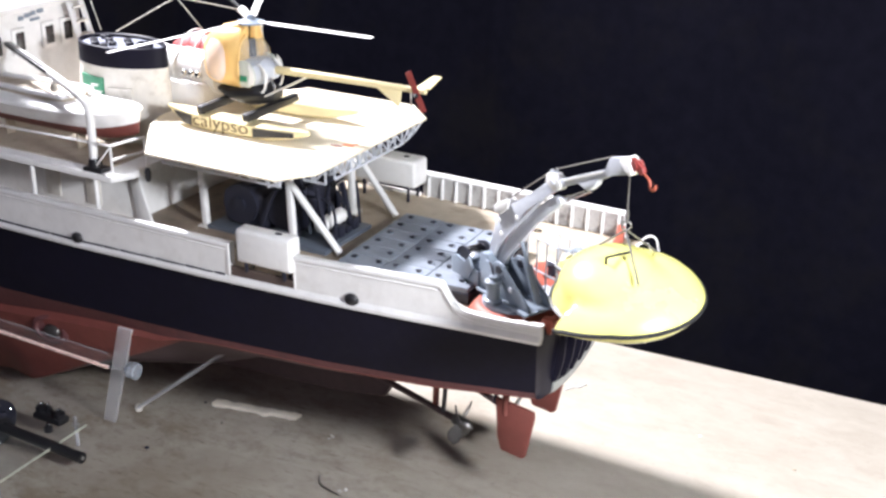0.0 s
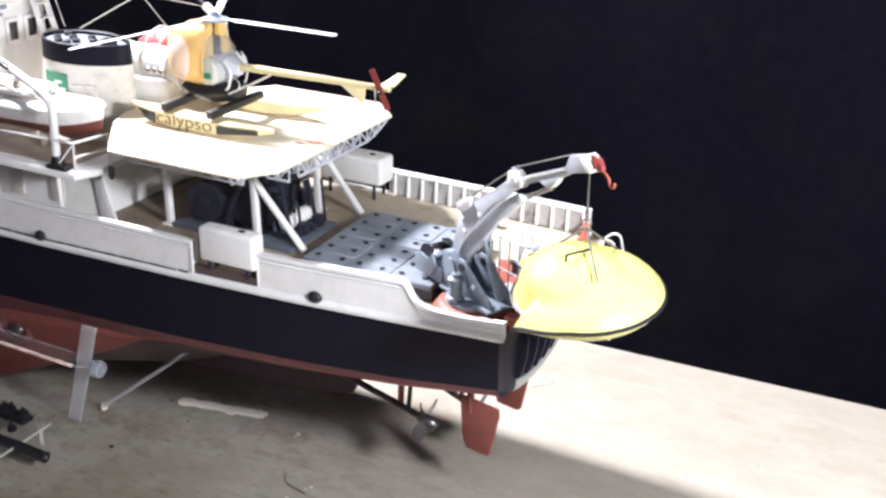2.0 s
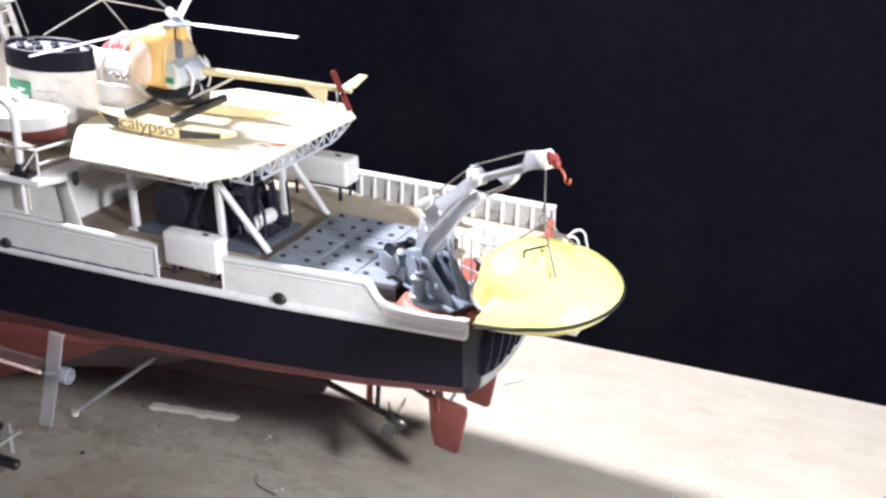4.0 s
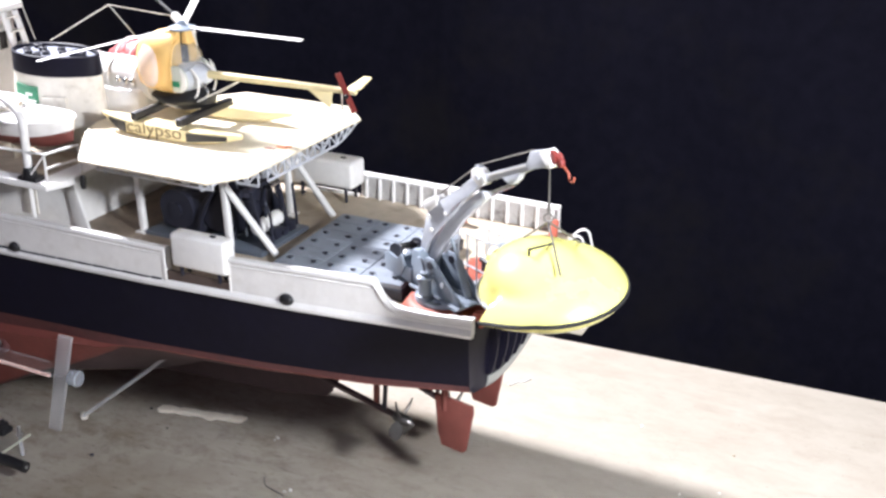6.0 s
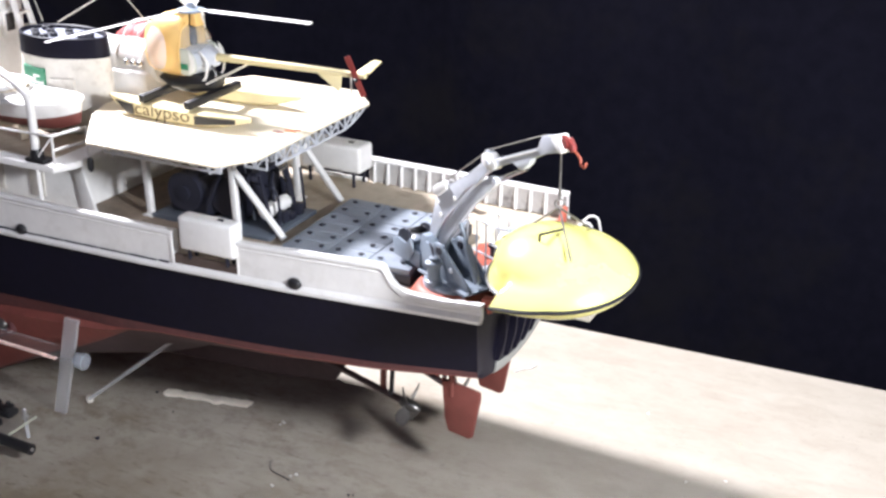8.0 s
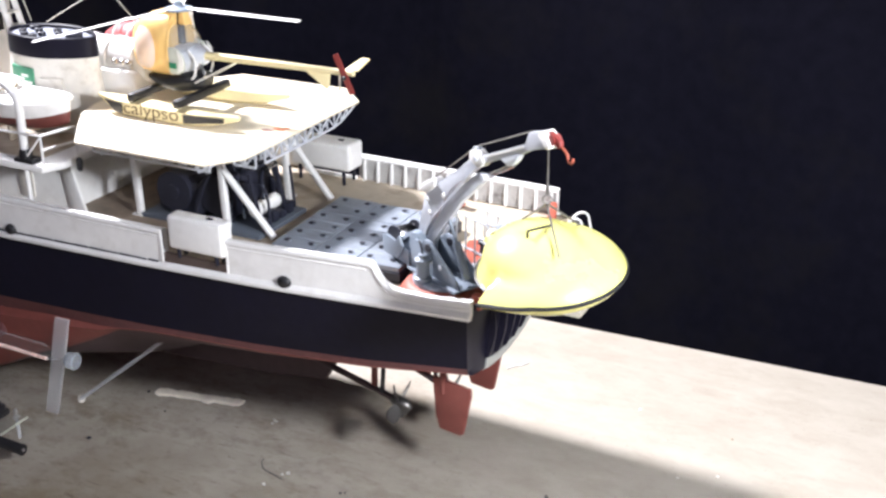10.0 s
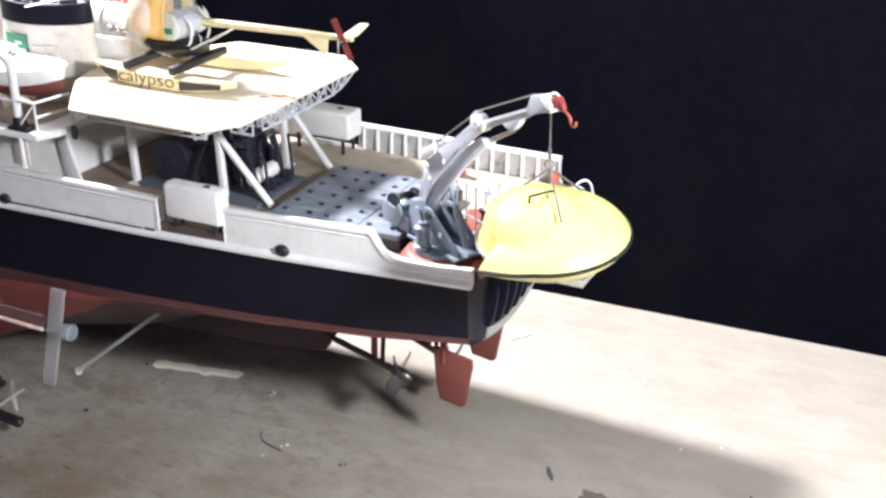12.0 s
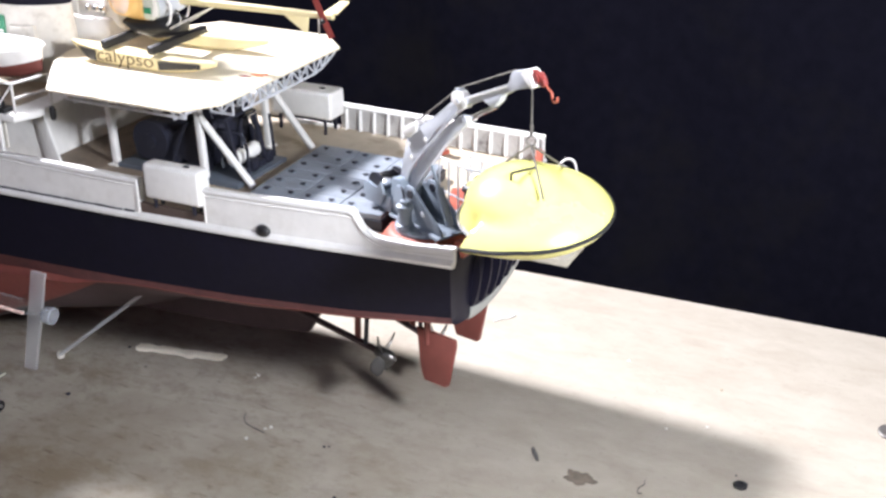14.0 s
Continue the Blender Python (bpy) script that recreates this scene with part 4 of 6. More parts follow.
part("plate", prism(shape(), [(x, y, HZ) for x, y in outline], (0, 0, -0.0016), 0.0004), CREAM, pad, "cream painted platform plate")


def girder(bm, a, b, depth, n):
    a, b = Vector(a), Vector(b)
    down = Vector((0, 0, -depth))
    bar(bm, a, b, 0.0012, 0.0012)
    bar(bm, a + down, b + down, 0.0012, 0.0012)
    for i in range(n):
        p, q = a.lerp(b, i / n), a.lerp(b, (i + 1) / n)
        bar(bm, p, p + down, 0.0009, 0.0009)
        bar(bm, p + (down if i % 2 else Vector()), q + (Vector() if i % 2 else down), 0.0009, 0.0009)
    bar(bm, b, b + down, 0.0009, 0.0009)
    return bm


def outrigger(bm, a, b, depth):
    """The last bay of a girder, its lower chord swept up to the plate's edge."""
    a, b = Vector(a), Vector(b)
    bar(bm, a, b, 0.0012, 0.0012)
    low = [a.lerp(b, t) + Vector((0, 0, -depth * (1 - t ** 1.6))) for t in (0.0, 0.3, 0.6, 0.82, 1.0)]
    tube(bm, low, 0.0007, 6)
    for t, p in ((0.3, low[1]), (0.6, low[2])):
        bar(bm, a.lerp(b, t), p, 0.0009, 0.0009)
    bar(bm, a.lerp(b, 0.3), low[0], 0.0009, 0.0009)
    bar(bm, a.lerp(b, 0.6), low[1], 0.0009, 0.0009)
    return bm


GZ = HZ - 0.0024
for a, b, dep, n in (((-0.1335, -0.040, GZ), (-0.1335, 0.036, GZ), 0.0085, 9), ((-0.1330, -0.050, GZ), (-0.1480, -0.050, GZ), 0.0085, 2),
                     ((-0.234, -0.070, GZ), (-0.150, -0.070, GZ), 0.007, 9), ((-0.26, -0.036, GZ), (-0.140, -0.036, GZ), 0.0085, 10),
                     ((-0.26, 0.036, GZ), (-0.140, 0.036, GZ), 0.0085, 10), ((-0.158, -0.070, GZ), (-0.158, 0.070, GZ), 0.0085, 12),
                     ((-0.228, -0.070, GZ), (-0.228, 0.070, GZ), 0.0085, 12)):
    part("girder", girder(shape(), a, b, dep, n), GREY, pad, "grey lattice girder")
part("girder", outrigger(shape(), (-0.1335, 0.036, GZ), (-0.1335, 0.0625, GZ), 0.0085), GREY, pad, "grey lattice girder end")
part("girder", outrigger(shape(), (-0.158, 0.070, GZ), (-0.158, 0.0825, GZ), 0.0085), GREY, pad, "grey lattice girder end")
part("girder", outrigger(shape(), (-0.140, -0.036, GZ), (-0.1305, -0.036, GZ), 0.0085), GREY, pad, "grey lattice girder end")
for sign in (-1, 1):
    for x, xt in ((-0.2310, -0.2325), (-0.1650, -0.1668)):
        y = 0.0275 if sign > 0 else -0.0385
        bm = shape()
        bar(bm, (x, y, D + 0.001), (xt, y, GZ - 0.0085), 0.0042, 0.0042, 0.0010, up=(1, 0, 0))
        post = part("post", bm, WHITE, pad, "white square post")
        part("base_plate", box(shape(), (x - 0.004, y - 0.004, D), (x + 0.004, y + 0.004, D + 0.0013), 0.0003), WHITE, post)
part("brace", tube(shape(), [(-0.1334, -0.036, D + 0.001), (-0.1700, -0.0388, 0.1955)], 0.0022, 10), WHITE, pad, "white slanting brace")
part("brace", tube(shape(), [(-0.1366, 0.0339, D + 0.001), (-0.1690, 0.0285, 0.1985)], 0.0022, 10), WHITE, pad, "white slanting brace")
# worn stencil colours on the platform
PINK = material("faded_pink_paint", (0.66, 0.30, 0.26), 0.6, vary=0.2)
SOOT = material("dark_red_paint", (0.20, 0.08, 0.07), 0.6, vary=0.3)
VIOLET = material("faded_violet_paint", (0.36, 0.28, 0.52), 0.6, vary=0.2)
for x, y, dx, dy, m in ((-0.1475, -0.0165, 0.009, 0.0030, SOOT), (-0.1420, -0.0120, 0.009, 0.0036, FLAG_RED), (-0.1385, -0.0090, 0.004, 0.002, FLAG_RED), (-0.1400, -0.0020, 0.007, 0.0025, PINK),
                        (-0.1460, 0.0095, 0.005, 0.0022, VIOLET), (-0.1500, 0.0155, 0.004, 0.002, VIOLET), (-0.1465, 0.0255, 0.006, 0.0025, PINK), (-0.1430, 0.0180, 0.003, 0.002, PINK),
                        (-0.1450, 0.0330, 0.004, 0.002, VIOLET)):
    bm = shape()
    rnd = random.Random(int(abs(x) * 1e5))
    prism(bm, [(x + dx / 2 * math.cos(a) * (0.8 + 0.4 * rnd.random()), y + dy / 2 * math.sin(a) * (0.8 + 0.5 * rnd.random()), HZ) for a in [k * math.tau / 14 for k in range(14)]], (0, 0, 0.0003))
    part("stencil_mark", bm, m, pad, "faded paint mark")


# ---------------------------------------------------------------- helicopter
heli = thing("helicopter", (-0.215, 0.0, HZ), "small yellow model helicopter with floats, clear nose and white rotor blades", "helicopter")


def pod(bm, stations, cy=0.0, n=24, power=2.6):
    rows = []
    for x, zc, hw, hh in stations:
        row = []
        for k in range(n):
            a = k * math.tau / n
            c, s = math.cos(a), math.sin(a)
            row.append((x, cy + hw * math.copysign(abs(c) ** (2 / power), c), zc + hh * math.copysign(abs(s) ** (2 / power), s)))
        rows.append(row)
    return skin(bm, rows, closed=True, caps=True)


CZ = 0.2445
SMOKED = clear_material("smoked_canopy", (0.40, 0.42, 0.44), 0.10, 0.45, 0.62)
cabin = part("cabin", pod(shape(), [(-0.2565, 0.2470, 0.0050, 0.0095), (-0.2535, 0.2485, 0.0092, 0.0140), (-0.2480, 0.2500, 0.0124, 0.0170), (-0.2400, 0.2510, 0.0140, 0.0190), (-0.2320, 0.2515, 0.0145, 0.0198),
                                    (-0.2255, 0.2515, 0.0143, 0.0198), (-0.2235, 0.2515, 0.0134, 0.0190)], power=2.7), AMBER, heli, "amber yellow cabin shell")


def bubble(bm, at, axis, rx, rz, rise):
    """A shallow oval dome on a slanting face."""
    ax = Vector(axis).normalized()
    across = Vector((0, 0, 1)).cross(ax).normalized()
    up = ax.cross(across)
    rows = []
    for s in (1.0, 0.97, 0.85, 0.65, 0.4, 0.15):
        rows.append([Vector(at) + ax * (rise * (1 - s * s)) + across * (rx * s * math.copysign(abs(math.cos(a)) ** 0.8, math.cos(a))) + up * (rz * s * math.copysign(abs(math.sin(a)) ** 0.8, math.sin(a)))
                     for a in [k * math.tau / 32 for k in range(32)]])
    return skin(bm, rows, closed=True, caps=True)


for sign in (-1, 1):
    part("side_window", bubble(shape(), (-0.2422, sign * 0.0122, 0.2500), (-0.36, sign * 1.0, 0.02), 0.0118, 0.0130, 0.0036), PEARL, cabin, "pale bulged side window")
part("nose_window", bubble(shape(), (-0.2530, 0.0, 0.2510), (-1.0, 0, 0.25), 0.0085, 0.0105, 0.0050), PEARL, cabin, "pale rounded nose window")
part("roof_fairing", pod(shape(), [(-0.2420, 0.2680, 0.0050, 0.0020), (-0.2340, 0.2685, 0.0080, 0.0036), (-0.2270, 0.2690, 0.0070, 0.0044), (-0.2230, 0.2690, 0.0040, 0.0040)]), AMBER, heli, "amber roof fairing")
part("engine_cover", pod(shape(), [(-0.2238, 0.2510, 0.0120, 0.0135), (-0.2200, 0.2512, 0.0114, 0.0118), (-0.2165, 0.2500, 0.0100, 0.0100), (-0.2128, 0.2480, 0.0066, 0.0070)], power=3.0), SMOKED, heli, "clear grey glazed rear canopy")
part("window_frame", tube(shape(), bend([(-0.2236, -0.0136, 0.2370), (-0.2234, -0.0142, 0.2480), (-0.2232, -0.0118, 0.2610), (-0.2230, -0.0060, 0.2660)], 4), 0.0009, 8), AMBER, cabin)
part("mast_fairing", prism(shape(), [(-0.2222, -0.0030, 0.2640), (-0.2170, -0.0030, 0.2635), (-0.2178, -0.0030, 0.2720), (-0.2212, -0.0030, 0.2735)], (0, 0.0060, 0), 0.0008), AMBER, heli, "amber mast fairing")
part("engine_strut", tube(shape(), bend([(-0.2125, -0.0080, 0.2500), (-0.2070, -0.0085, 0.2440), (-0.2085, -0.0085, 0.2350), (-0.2130, -0.0080, 0.2310)], 4), 0.0008, 8), WHITE, heli)
part("engine_strut", tube(shape(), bend([(-0.2125, 0.0080, 0.2500), (-0.2070, 0.0085, 0.2440), (-0.2085, 0.0085, 0.2350), (-0.2130, 0.0080, 0.2310)], 4), 0.0008, 8), WHITE, heli)
part("engine", pod(shape(), [(-0.2235, 0.2430, 0.0130, 0.0085), (-0.2180, 0.2430, 0.0120, 0.0090), (-0.2130, 0.2440, 0.0085, 0.0080), (-0.2090, 0.2445, 0.0055, 0.0056), (-0.2050, 0.2445, 0.0036, 0.0038)], power=2.4), GREY, heli, "light grey engine body")
for sign in (-1, 1):
    bm = shape()
    prism(bm, [(x, (-0.0132 if sign < 0 else 0.0100), z) for x, z in ((-0.2225, 0.2360), (-0.2225, 0.2520), (-0.2195, 0.2525), (-0.2150, 0.2515), (-0.2118, 0.2480), (-0.2108, 0.2430), (-0.2118, 0.2385), (-0.2160, 0.2360))], (0, sign * 0.0014, 0), 0.0005)
    side = part("side_panel", bm, material("pale_green_white", (0.55, 0.57, 0.50), 0.45), heli, "pale grey-green side panel")
    bm = shape()
    prism(bm, [(x, sign * 0.0146, z) for x, z in ((-0.2165, 0.2365), (-0.2145, 0.2440), (-0.2156, 0.2512), (-0.2122, 0.2478), (-0.2110, 0.2430), (-0.2122, 0.2388))], (0, sign * 0.0004, 0))
    part("stripe", bm, WHITE, side)
    part("emblem", box(shape(), (-0.2216, sign * 0.0149 - 0.0006, 0.2398), (-0.2168, sign * 0.0149 + 0.0006, 0.2432)), GREEN, side)
part("belly", pod(shape(), [(-0.2450, 0.2305, 0.0080, 0.0020), (-0.2350, 0.2285, 0.0112, 0.0046), (-0.2210, 0.2290, 0.0115, 0.0070), (-0.2140, 0.2300, 0.0105, 0.0066), (-0.2070, 0.2300, 0.0080, 0.0050), (-0.2045, 0.2310, 0.0050, 0.0030)]), MATT_BLACK, heli, "black belly tray")
part("exhaust_pipe", tube(shape(), bend([(-0.2085, -0.003, 0.2420), (-0.2045, -0.004, 0.2360), (-0.2065, -0.005, 0.2300)], 4), 0.0009, 8), STEEL, heli)
bm = shape()
tube(bm, [(-0.2230, 0.0, 0.252), (-0.2230, 0.0, 0.2745)], 0.0026, 12)
mast = part("rotor_mast", bm, MATT_BLACK, heli, "black rotor mast")
RZ = CZ + 0.0285
part("rotor_head", lathe(shape(), (-0.2230, 0.0, RZ - 0.002), [(0.0030, 0), (0.0085, 0.0012), (0.0085, 0.0024), (0.0030, 0.0040), (0.0018, 0.0065)], 20), MID_GREY, mast)
for a, dz in ((3.0, -0.0015), (243.0, -0.0085), (122.0, 0.0)):
    c, s = math.cos(radians(a)), math.sin(radians(a))
    rows = []
    tip = 0.084 if a < 90 else 0.0905
    for r, w in ((0.006, 0.0011), (0.014, 0.0012), (0.0145, 0.0023), (0.060, 0.0023), (tip, 0.0023)):
        mid = Vector((-0.2230 + c * r, s * r, RZ + 0.0008 + dz * r / 0.0905))
        across = Vector((-s, c, 0.12))
        rows.append([mid + across * w, mid + Vector((0, 0, 0.0006)), mid - across * w, mid - Vector((0, 0, 0.0004))])
    part("rotor_blade", skin(shape(), rows, closed=True, caps=True), WHITE, mast, "white main rotor blade", smooth=20)
bm = shape()
pod(bm, [(-0.2120, CZ + 0.0013, 0.0024, 0.0024), (-0.150, CZ + 0.0020, 0.0021, 0.0020), (-0.1010, CZ + 0.0022, 0.0018, 0.0017)], n=16)
tail = part("tail_boom", bm, PALE_YELLOW, heli, "pale yellow square tail boom")
bm = shape()
prism(bm, [(-0.134, -0.0006, CZ + 0.0004), (-0.117, -0.0006, CZ + 0.0004), (-0.1182, -0.0006, CZ - 0.0085), (-0.1200, -0.0006, CZ - 0.0089)], (0, 0.0012, 0), 0.0003)
part("ventral_fin", bm, PALE_YELLOW, tail)
bm = shape()
prism(bm, [(-0.1075, 0.001, CZ + 0.003), (-0.099, 0.001, CZ + 0.0030), (-0.0985, 0.0145, CZ + 0.0070), (-0.1040, 0.0145, CZ + 0.0070)], (0, 0, 0.0011), 0.0003)
part("tail_fin", bm, PALE_YELLOW, tail)
bm = shape()
bar(bm, (-0.1105, -0.0042, CZ + 0.0135), (-0.1000, -0.0042, CZ - 0.0088), 0.0008, 0.0040, 0.0003, up=(0.5, 0, 0.5))
part("tail_rotor", bm, MAROON, tail, "maroon two-bladed tail rotor")
part("rotor_hub", lathe(shape(), (-0.1045, -0.0036, CZ + 0.0005), [(0.0014, 0), (0.0014, 0.0022), (0.0008, 0.003)], 10, axis=(0, -1, 0)), MATT_BLACK, tail)
part("skid_stay", tube(shape(), [(-0.1120, 0.002, CZ), (-0.1120, 0.002, CZ - 0.010)], 0.0005, 6), OLD_WHITE, tail)
for sign in (-1, 1):
    part("boom_strut", tube(shape(), [(-0.182, 0.0, CZ + 0.000), (-0.2085, sign * 0.009, CZ - 0.014)], 0.0006, 6), OLD_WHITE, heli)
    # float, pointed at both ends and square in section
    y = sign * 0.0265
    rows = []
    for x, w, zt, zb in ((-0.2690, 0.0010, 0.0112, 0.0094), (-0.2600, 0.0042, 0.0106, 0.0050), (-0.2500, 0.0060, 0.0098, 0.0012), (-0.235, 0.0066, 0.0092, 0.0002),
                         (-0.2050, 0.0066, 0.0086, 0.0002), (-0.190, 0.0056, 0.0086, 0.0010), (-0.178, 0.0038, 0.0088, 0.0030), (-0.1640, 0.0010, 0.0092, 0.0068)):
        rows.append([(x, y - w, HZ + zt), (x, y + w, HZ + zt), (x, y + w * 0.97, HZ + mix(zb, zt, 0.22)), (x, y + w * 0.6, HZ + zb), (x, y - w * 0.6, HZ + zb), (x, y - w * 0.97, HZ + mix(zb, zt, 0.22))])
    fl = part("float", skin(shape(), rows, closed=True, caps=True), PALE_YELLOW, heli, "pale yellow float", smooth=25)
    for quad in (((-0.2620, 0.0038, 0.0092), (-0.2465, 0.0063, 0.0088), (-0.2465, 0.0061, 0.0022), (-0.2530, 0.0055, 0.0030)), ((-0.2000, 0.0065, 0.0076), (-0.1730, 0.0032, 0.0078), (-0.1730, 0.0031, 0.0050), (-0.2000, 0.0064, 0.0022))):
        bm = shape()
        prism(bm, [(x, y + sign * (w + 0.0001), HZ + z) for x, w, z in quad], (0, sign * 0.0006, 0))
        part("panel", bm, MATT_BLACK, fl, "black painted panel")
for x in (-0.2405, -0.2062):
    part("cross_tube", bar(shape(), (x, -0.0320, HZ + 0.0124), (x - 0.0010, 0.0220, HZ + 0.0128), 0.0046, 0.0050, 0.0008), MATT_BLACK, heli, "black square cross bar on the floats")
part("leg_strut", tube(shape(), [(-0.2405, 0.0, HZ + 0.0135), (-0.2375, 0.0, HZ + 0.021)], 0.003, 10), MATT_BLACK, heli)


def lettering(name, text, size, m, mat, parent, label=""):
    """Raised letters from the built-in font, turned into a mesh."""
    cu = bpy.data.curves.new(name, "FONT")
    cu.body, cu.size, cu.extrude, cu.offset = text, size, 0.00015, -0.00010
    tmp = bpy.data.objects.new(name, cu)
    me = bpy.data.meshes.new_from_object(tmp)
    bpy.data.objects.remove(tmp)
    me.transform(Matrix.Translation(-BASE[parent.name]) @ m)
    me.materials.clear()
    me.materials.append(mat)
    ob = new(name, me)
    ob.parent = parent
    return tagged(ob, label)


for pane in [o for o in cabin.children if "window" in o.name and "frame" not in o.name] + [o for o in heli.children if o.name.startswith("engine_cover")]:
    pane.visible_shadow = False
port_float = [o for o in heli.children if o.name.startswith("float")][0]
lettering("lettering", "calypso", 0.0118, pose(-0.2458, -0.0334, HZ + 0.0030, 88, 0, 0) @ Matrix.Diagonal((1.22, 0.95, 1, 1)), INK, port_float, "dark painted name")

heli.location.x += 0.0045
# ---------------------------------------------------------------- winch under the platform
winch = thing("deck_winch", (-0.175, 0.0, D), "dark grey deck winch with drums and gears on a bed plate", "winch")
part("bed_plate", box(shape(), (-0.228, -0.042, D), (-0.1400, 0.010, D + 0.0030), 0.0006), material("dark_blue_grey_plate", (0.085, 0.10, 0.125), 0.45), winch, "dark blue-grey bed plate")
part("motor_housing", box(shape(), (-0.222, -0.034, D + 0.003), (-0.186, 0.014, D + 0.026), 0.005, seg=3), DARK, winch)
bm = shape()
lathe(bm, (-0.206, -0.036, D + 0.0185), [(0.0125, 0), (0.0125, 0.003), (0.0095, 0.0045), (0.0095, 0.042), (0.0125, 0.043), (0.0125, 0.047)], 28, axis=(0, 1, 0))
part("drum", bm, DARK, winch, "large dark cable drum")
part("drum_boss", lathe(shape(), (-0.206, -0.0375, D + 0.0185), [(0.0045, 0), (0.0045, 0.002)], 16, axis=(0, 1, 0)), DARK, winch)
bm = shape()
lathe(bm, (-0.172, -0.026, D + 0.0135), [(0.0095, 0), (0.0095, 0.002), (0.0062, 0.003), (0.0062, 0.034), (0.0095, 0.035), (0.0095, 0.037)], 24, axis=(0, 1, 0))
part("drum", bm, DARK, winch, "smaller dark cable drum")
part("warping_roller", tube(shape(), [(-0.1540, -0.026, D + 0.0110), (-0.1540, -0.003, D + 0.0110)], 0.0046, 18), WHITE, winch, "white roller")
part("gear_wheel", lathe(shape(), (-0.176, -0.034, D + 0.020), [(0.0125, 0), (0.0125, 0.0025), (0.010, 0.003), (0.003, 0.003), (0.003, 0.006)], 28, axis=(0, 1, 0)), DARK, winch)
part("gear_case", box(shape(), (-0.186, -0.020, D + 0.003), (-0.166, 0.012, D + 0.038), 0.003), DARK, winch)
for x in (-0.168, -0.146):
    for y in (-0.030, -0.003):
        part("side_frame", bar(shape(), (x, y, D + 0.003), (-0.157 + (x + 0.157) * 0.35, y, D + 0.036), 0.0016, 0.0026, 0.0003, up=(0, 1, 0)), DARK, winch)
part("top_beam", bar(shape(), (-0.157, -0.031, D + 0.0360), (-0.157, -0.0020, D + 0.0360), 0.0050, 0.0024, 0.0004), DARK, winch)
part("top_roller", tube(shape(), [(-0.1535, -0.012, D + 0.0340), (-0.1535, -0.003, D + 0.0340)], 0.0022, 12), STEEL, winch)
for y in (-0.025, 0.010):
    part("lever", tube(shape(), [(-0.163, y, D + 0.020), (-0.170, y + 0.001, D + 0.041)], 0.0008, 8), DARK, winch)
part("pipe", tube(shape(), bend([(-0.190, -0.036, D + 0.004), (-0.186, -0.037, D + 0.016), (-0.176, -0.036, D + 0.034), (-0.160, -0.033, D + 0.034)], 4), 0.0009, 8), DARK, winch)
rnd = random.Random(21)
for k in range(7):
    x, y = mix(-0.178, -0.146, rnd.random()), mix(-0.030, 0.006, k / 6)
    h = 0.018 + 0.016 * rnd.random()
    part("control_lever", tube(shape(), [(x, y, D + 0.004), (x - 0.004 * rnd.random(), y + 0.002, D + h)], 0.0009, 8), (DARK, MID_GREY, DARK)[k % 3], winch)
for k in range(4):
    y = -0.028 + 0.008 * k
    part("valve_block", box(shape(), (-0.1500, y, D + 0.003), (-0.1440, y + 0.006, D + 0.007 + 0.003 * (k % 2)), 0.0006), DARK, winch)
part("frame_rail", tube(shape(), bend([(-0.1560, 0.003, D + 0.003), (-0.1565, 0.003, D + 0.024), (-0.1610, 0.003, D + 0.032), (-0.174, 0.003, D + 0.033)], 4), 0.0010, 8), DARK, winch)
part("frame_rail", tube(shape(), bend([(-0.1445, -0.024, D + 0.003), (-0.1450, -0.024, D + 0.020), (-0.1500, -0.024, D + 0.027), (-0.168, -0.024, D + 0.028)], 4), 0.0009, 8), DARK, winch)

part("deck_edge_strip", box(shape(), (-0.1840, 0.0752, D), (-0.1425, 0.0775, D + 0.0022), 0.0004), WHITE, ship, "white strip along the open deck edge")
# ---------------------------------------------------------------- white lockers in the bulwark openings
for x0, x1, y0, y1, z0, z1 in ((-0.1728, -0.1345, -0.0845, -0.0735, 0.0055, 0.0262), (-0.1840, -0.1380, 0.0600, 0.0780, 0.0100, 0.0285)):
    mid = (y0 + y1) / 2
    locker = thing("storage_locker", (x0 + 0.02, mid, D), "white rounded storage locker on short feet in the bulwark opening", "locker", group="bulwark lockers")
    part("body", box(shape(), (x0, y0, D + z0), (x1, y1, D + z1), 0.0024, seg=4), WHITE, locker)
    part("latch", box(shape(), (x1 - 0.013, mid - 0.001, D + z1 - 0.0006), (x1 - 0.0095, mid + 0.001, D + z1 + 0.0006)), DARK, locker)
    for x in (x0 + 0.006, x1 - 0.006):
        for y in (y0 + 0.002, y1 - 0.003):
            part("leg", box(shape(), (x - 0.0008, y - 0.0008, D), (x + 0.0008, y + 0.0008, D + z0 + 0.001)), DARK, locker, "thin dark leg")

# ---------------------------------------------------------------- deck crane
CX, CY, CB = -0.0115, -0.0555, D + 0.0018
SWING = radians(-27)
UX, UY = math.cos(SWING), math.sin(SWING)


def slew(u, v, h):
    """A place from the crane's axis: u along the boom, v to its far side, h over the deck."""
    return Vector((CX + u * UX - v * UY, CY + u * UY + v * UX, D + h))


AWAY = Vector((-UY, UX, 0))


def web(bm, pts, v0, v1, bevel=0.0004):
    """A plate lying in the boom's plane, from side v0 to side v1."""
    return prism(bm, [slew(u, v0, h) for u, h in pts], AWAY * (v1 - v0), bevel)


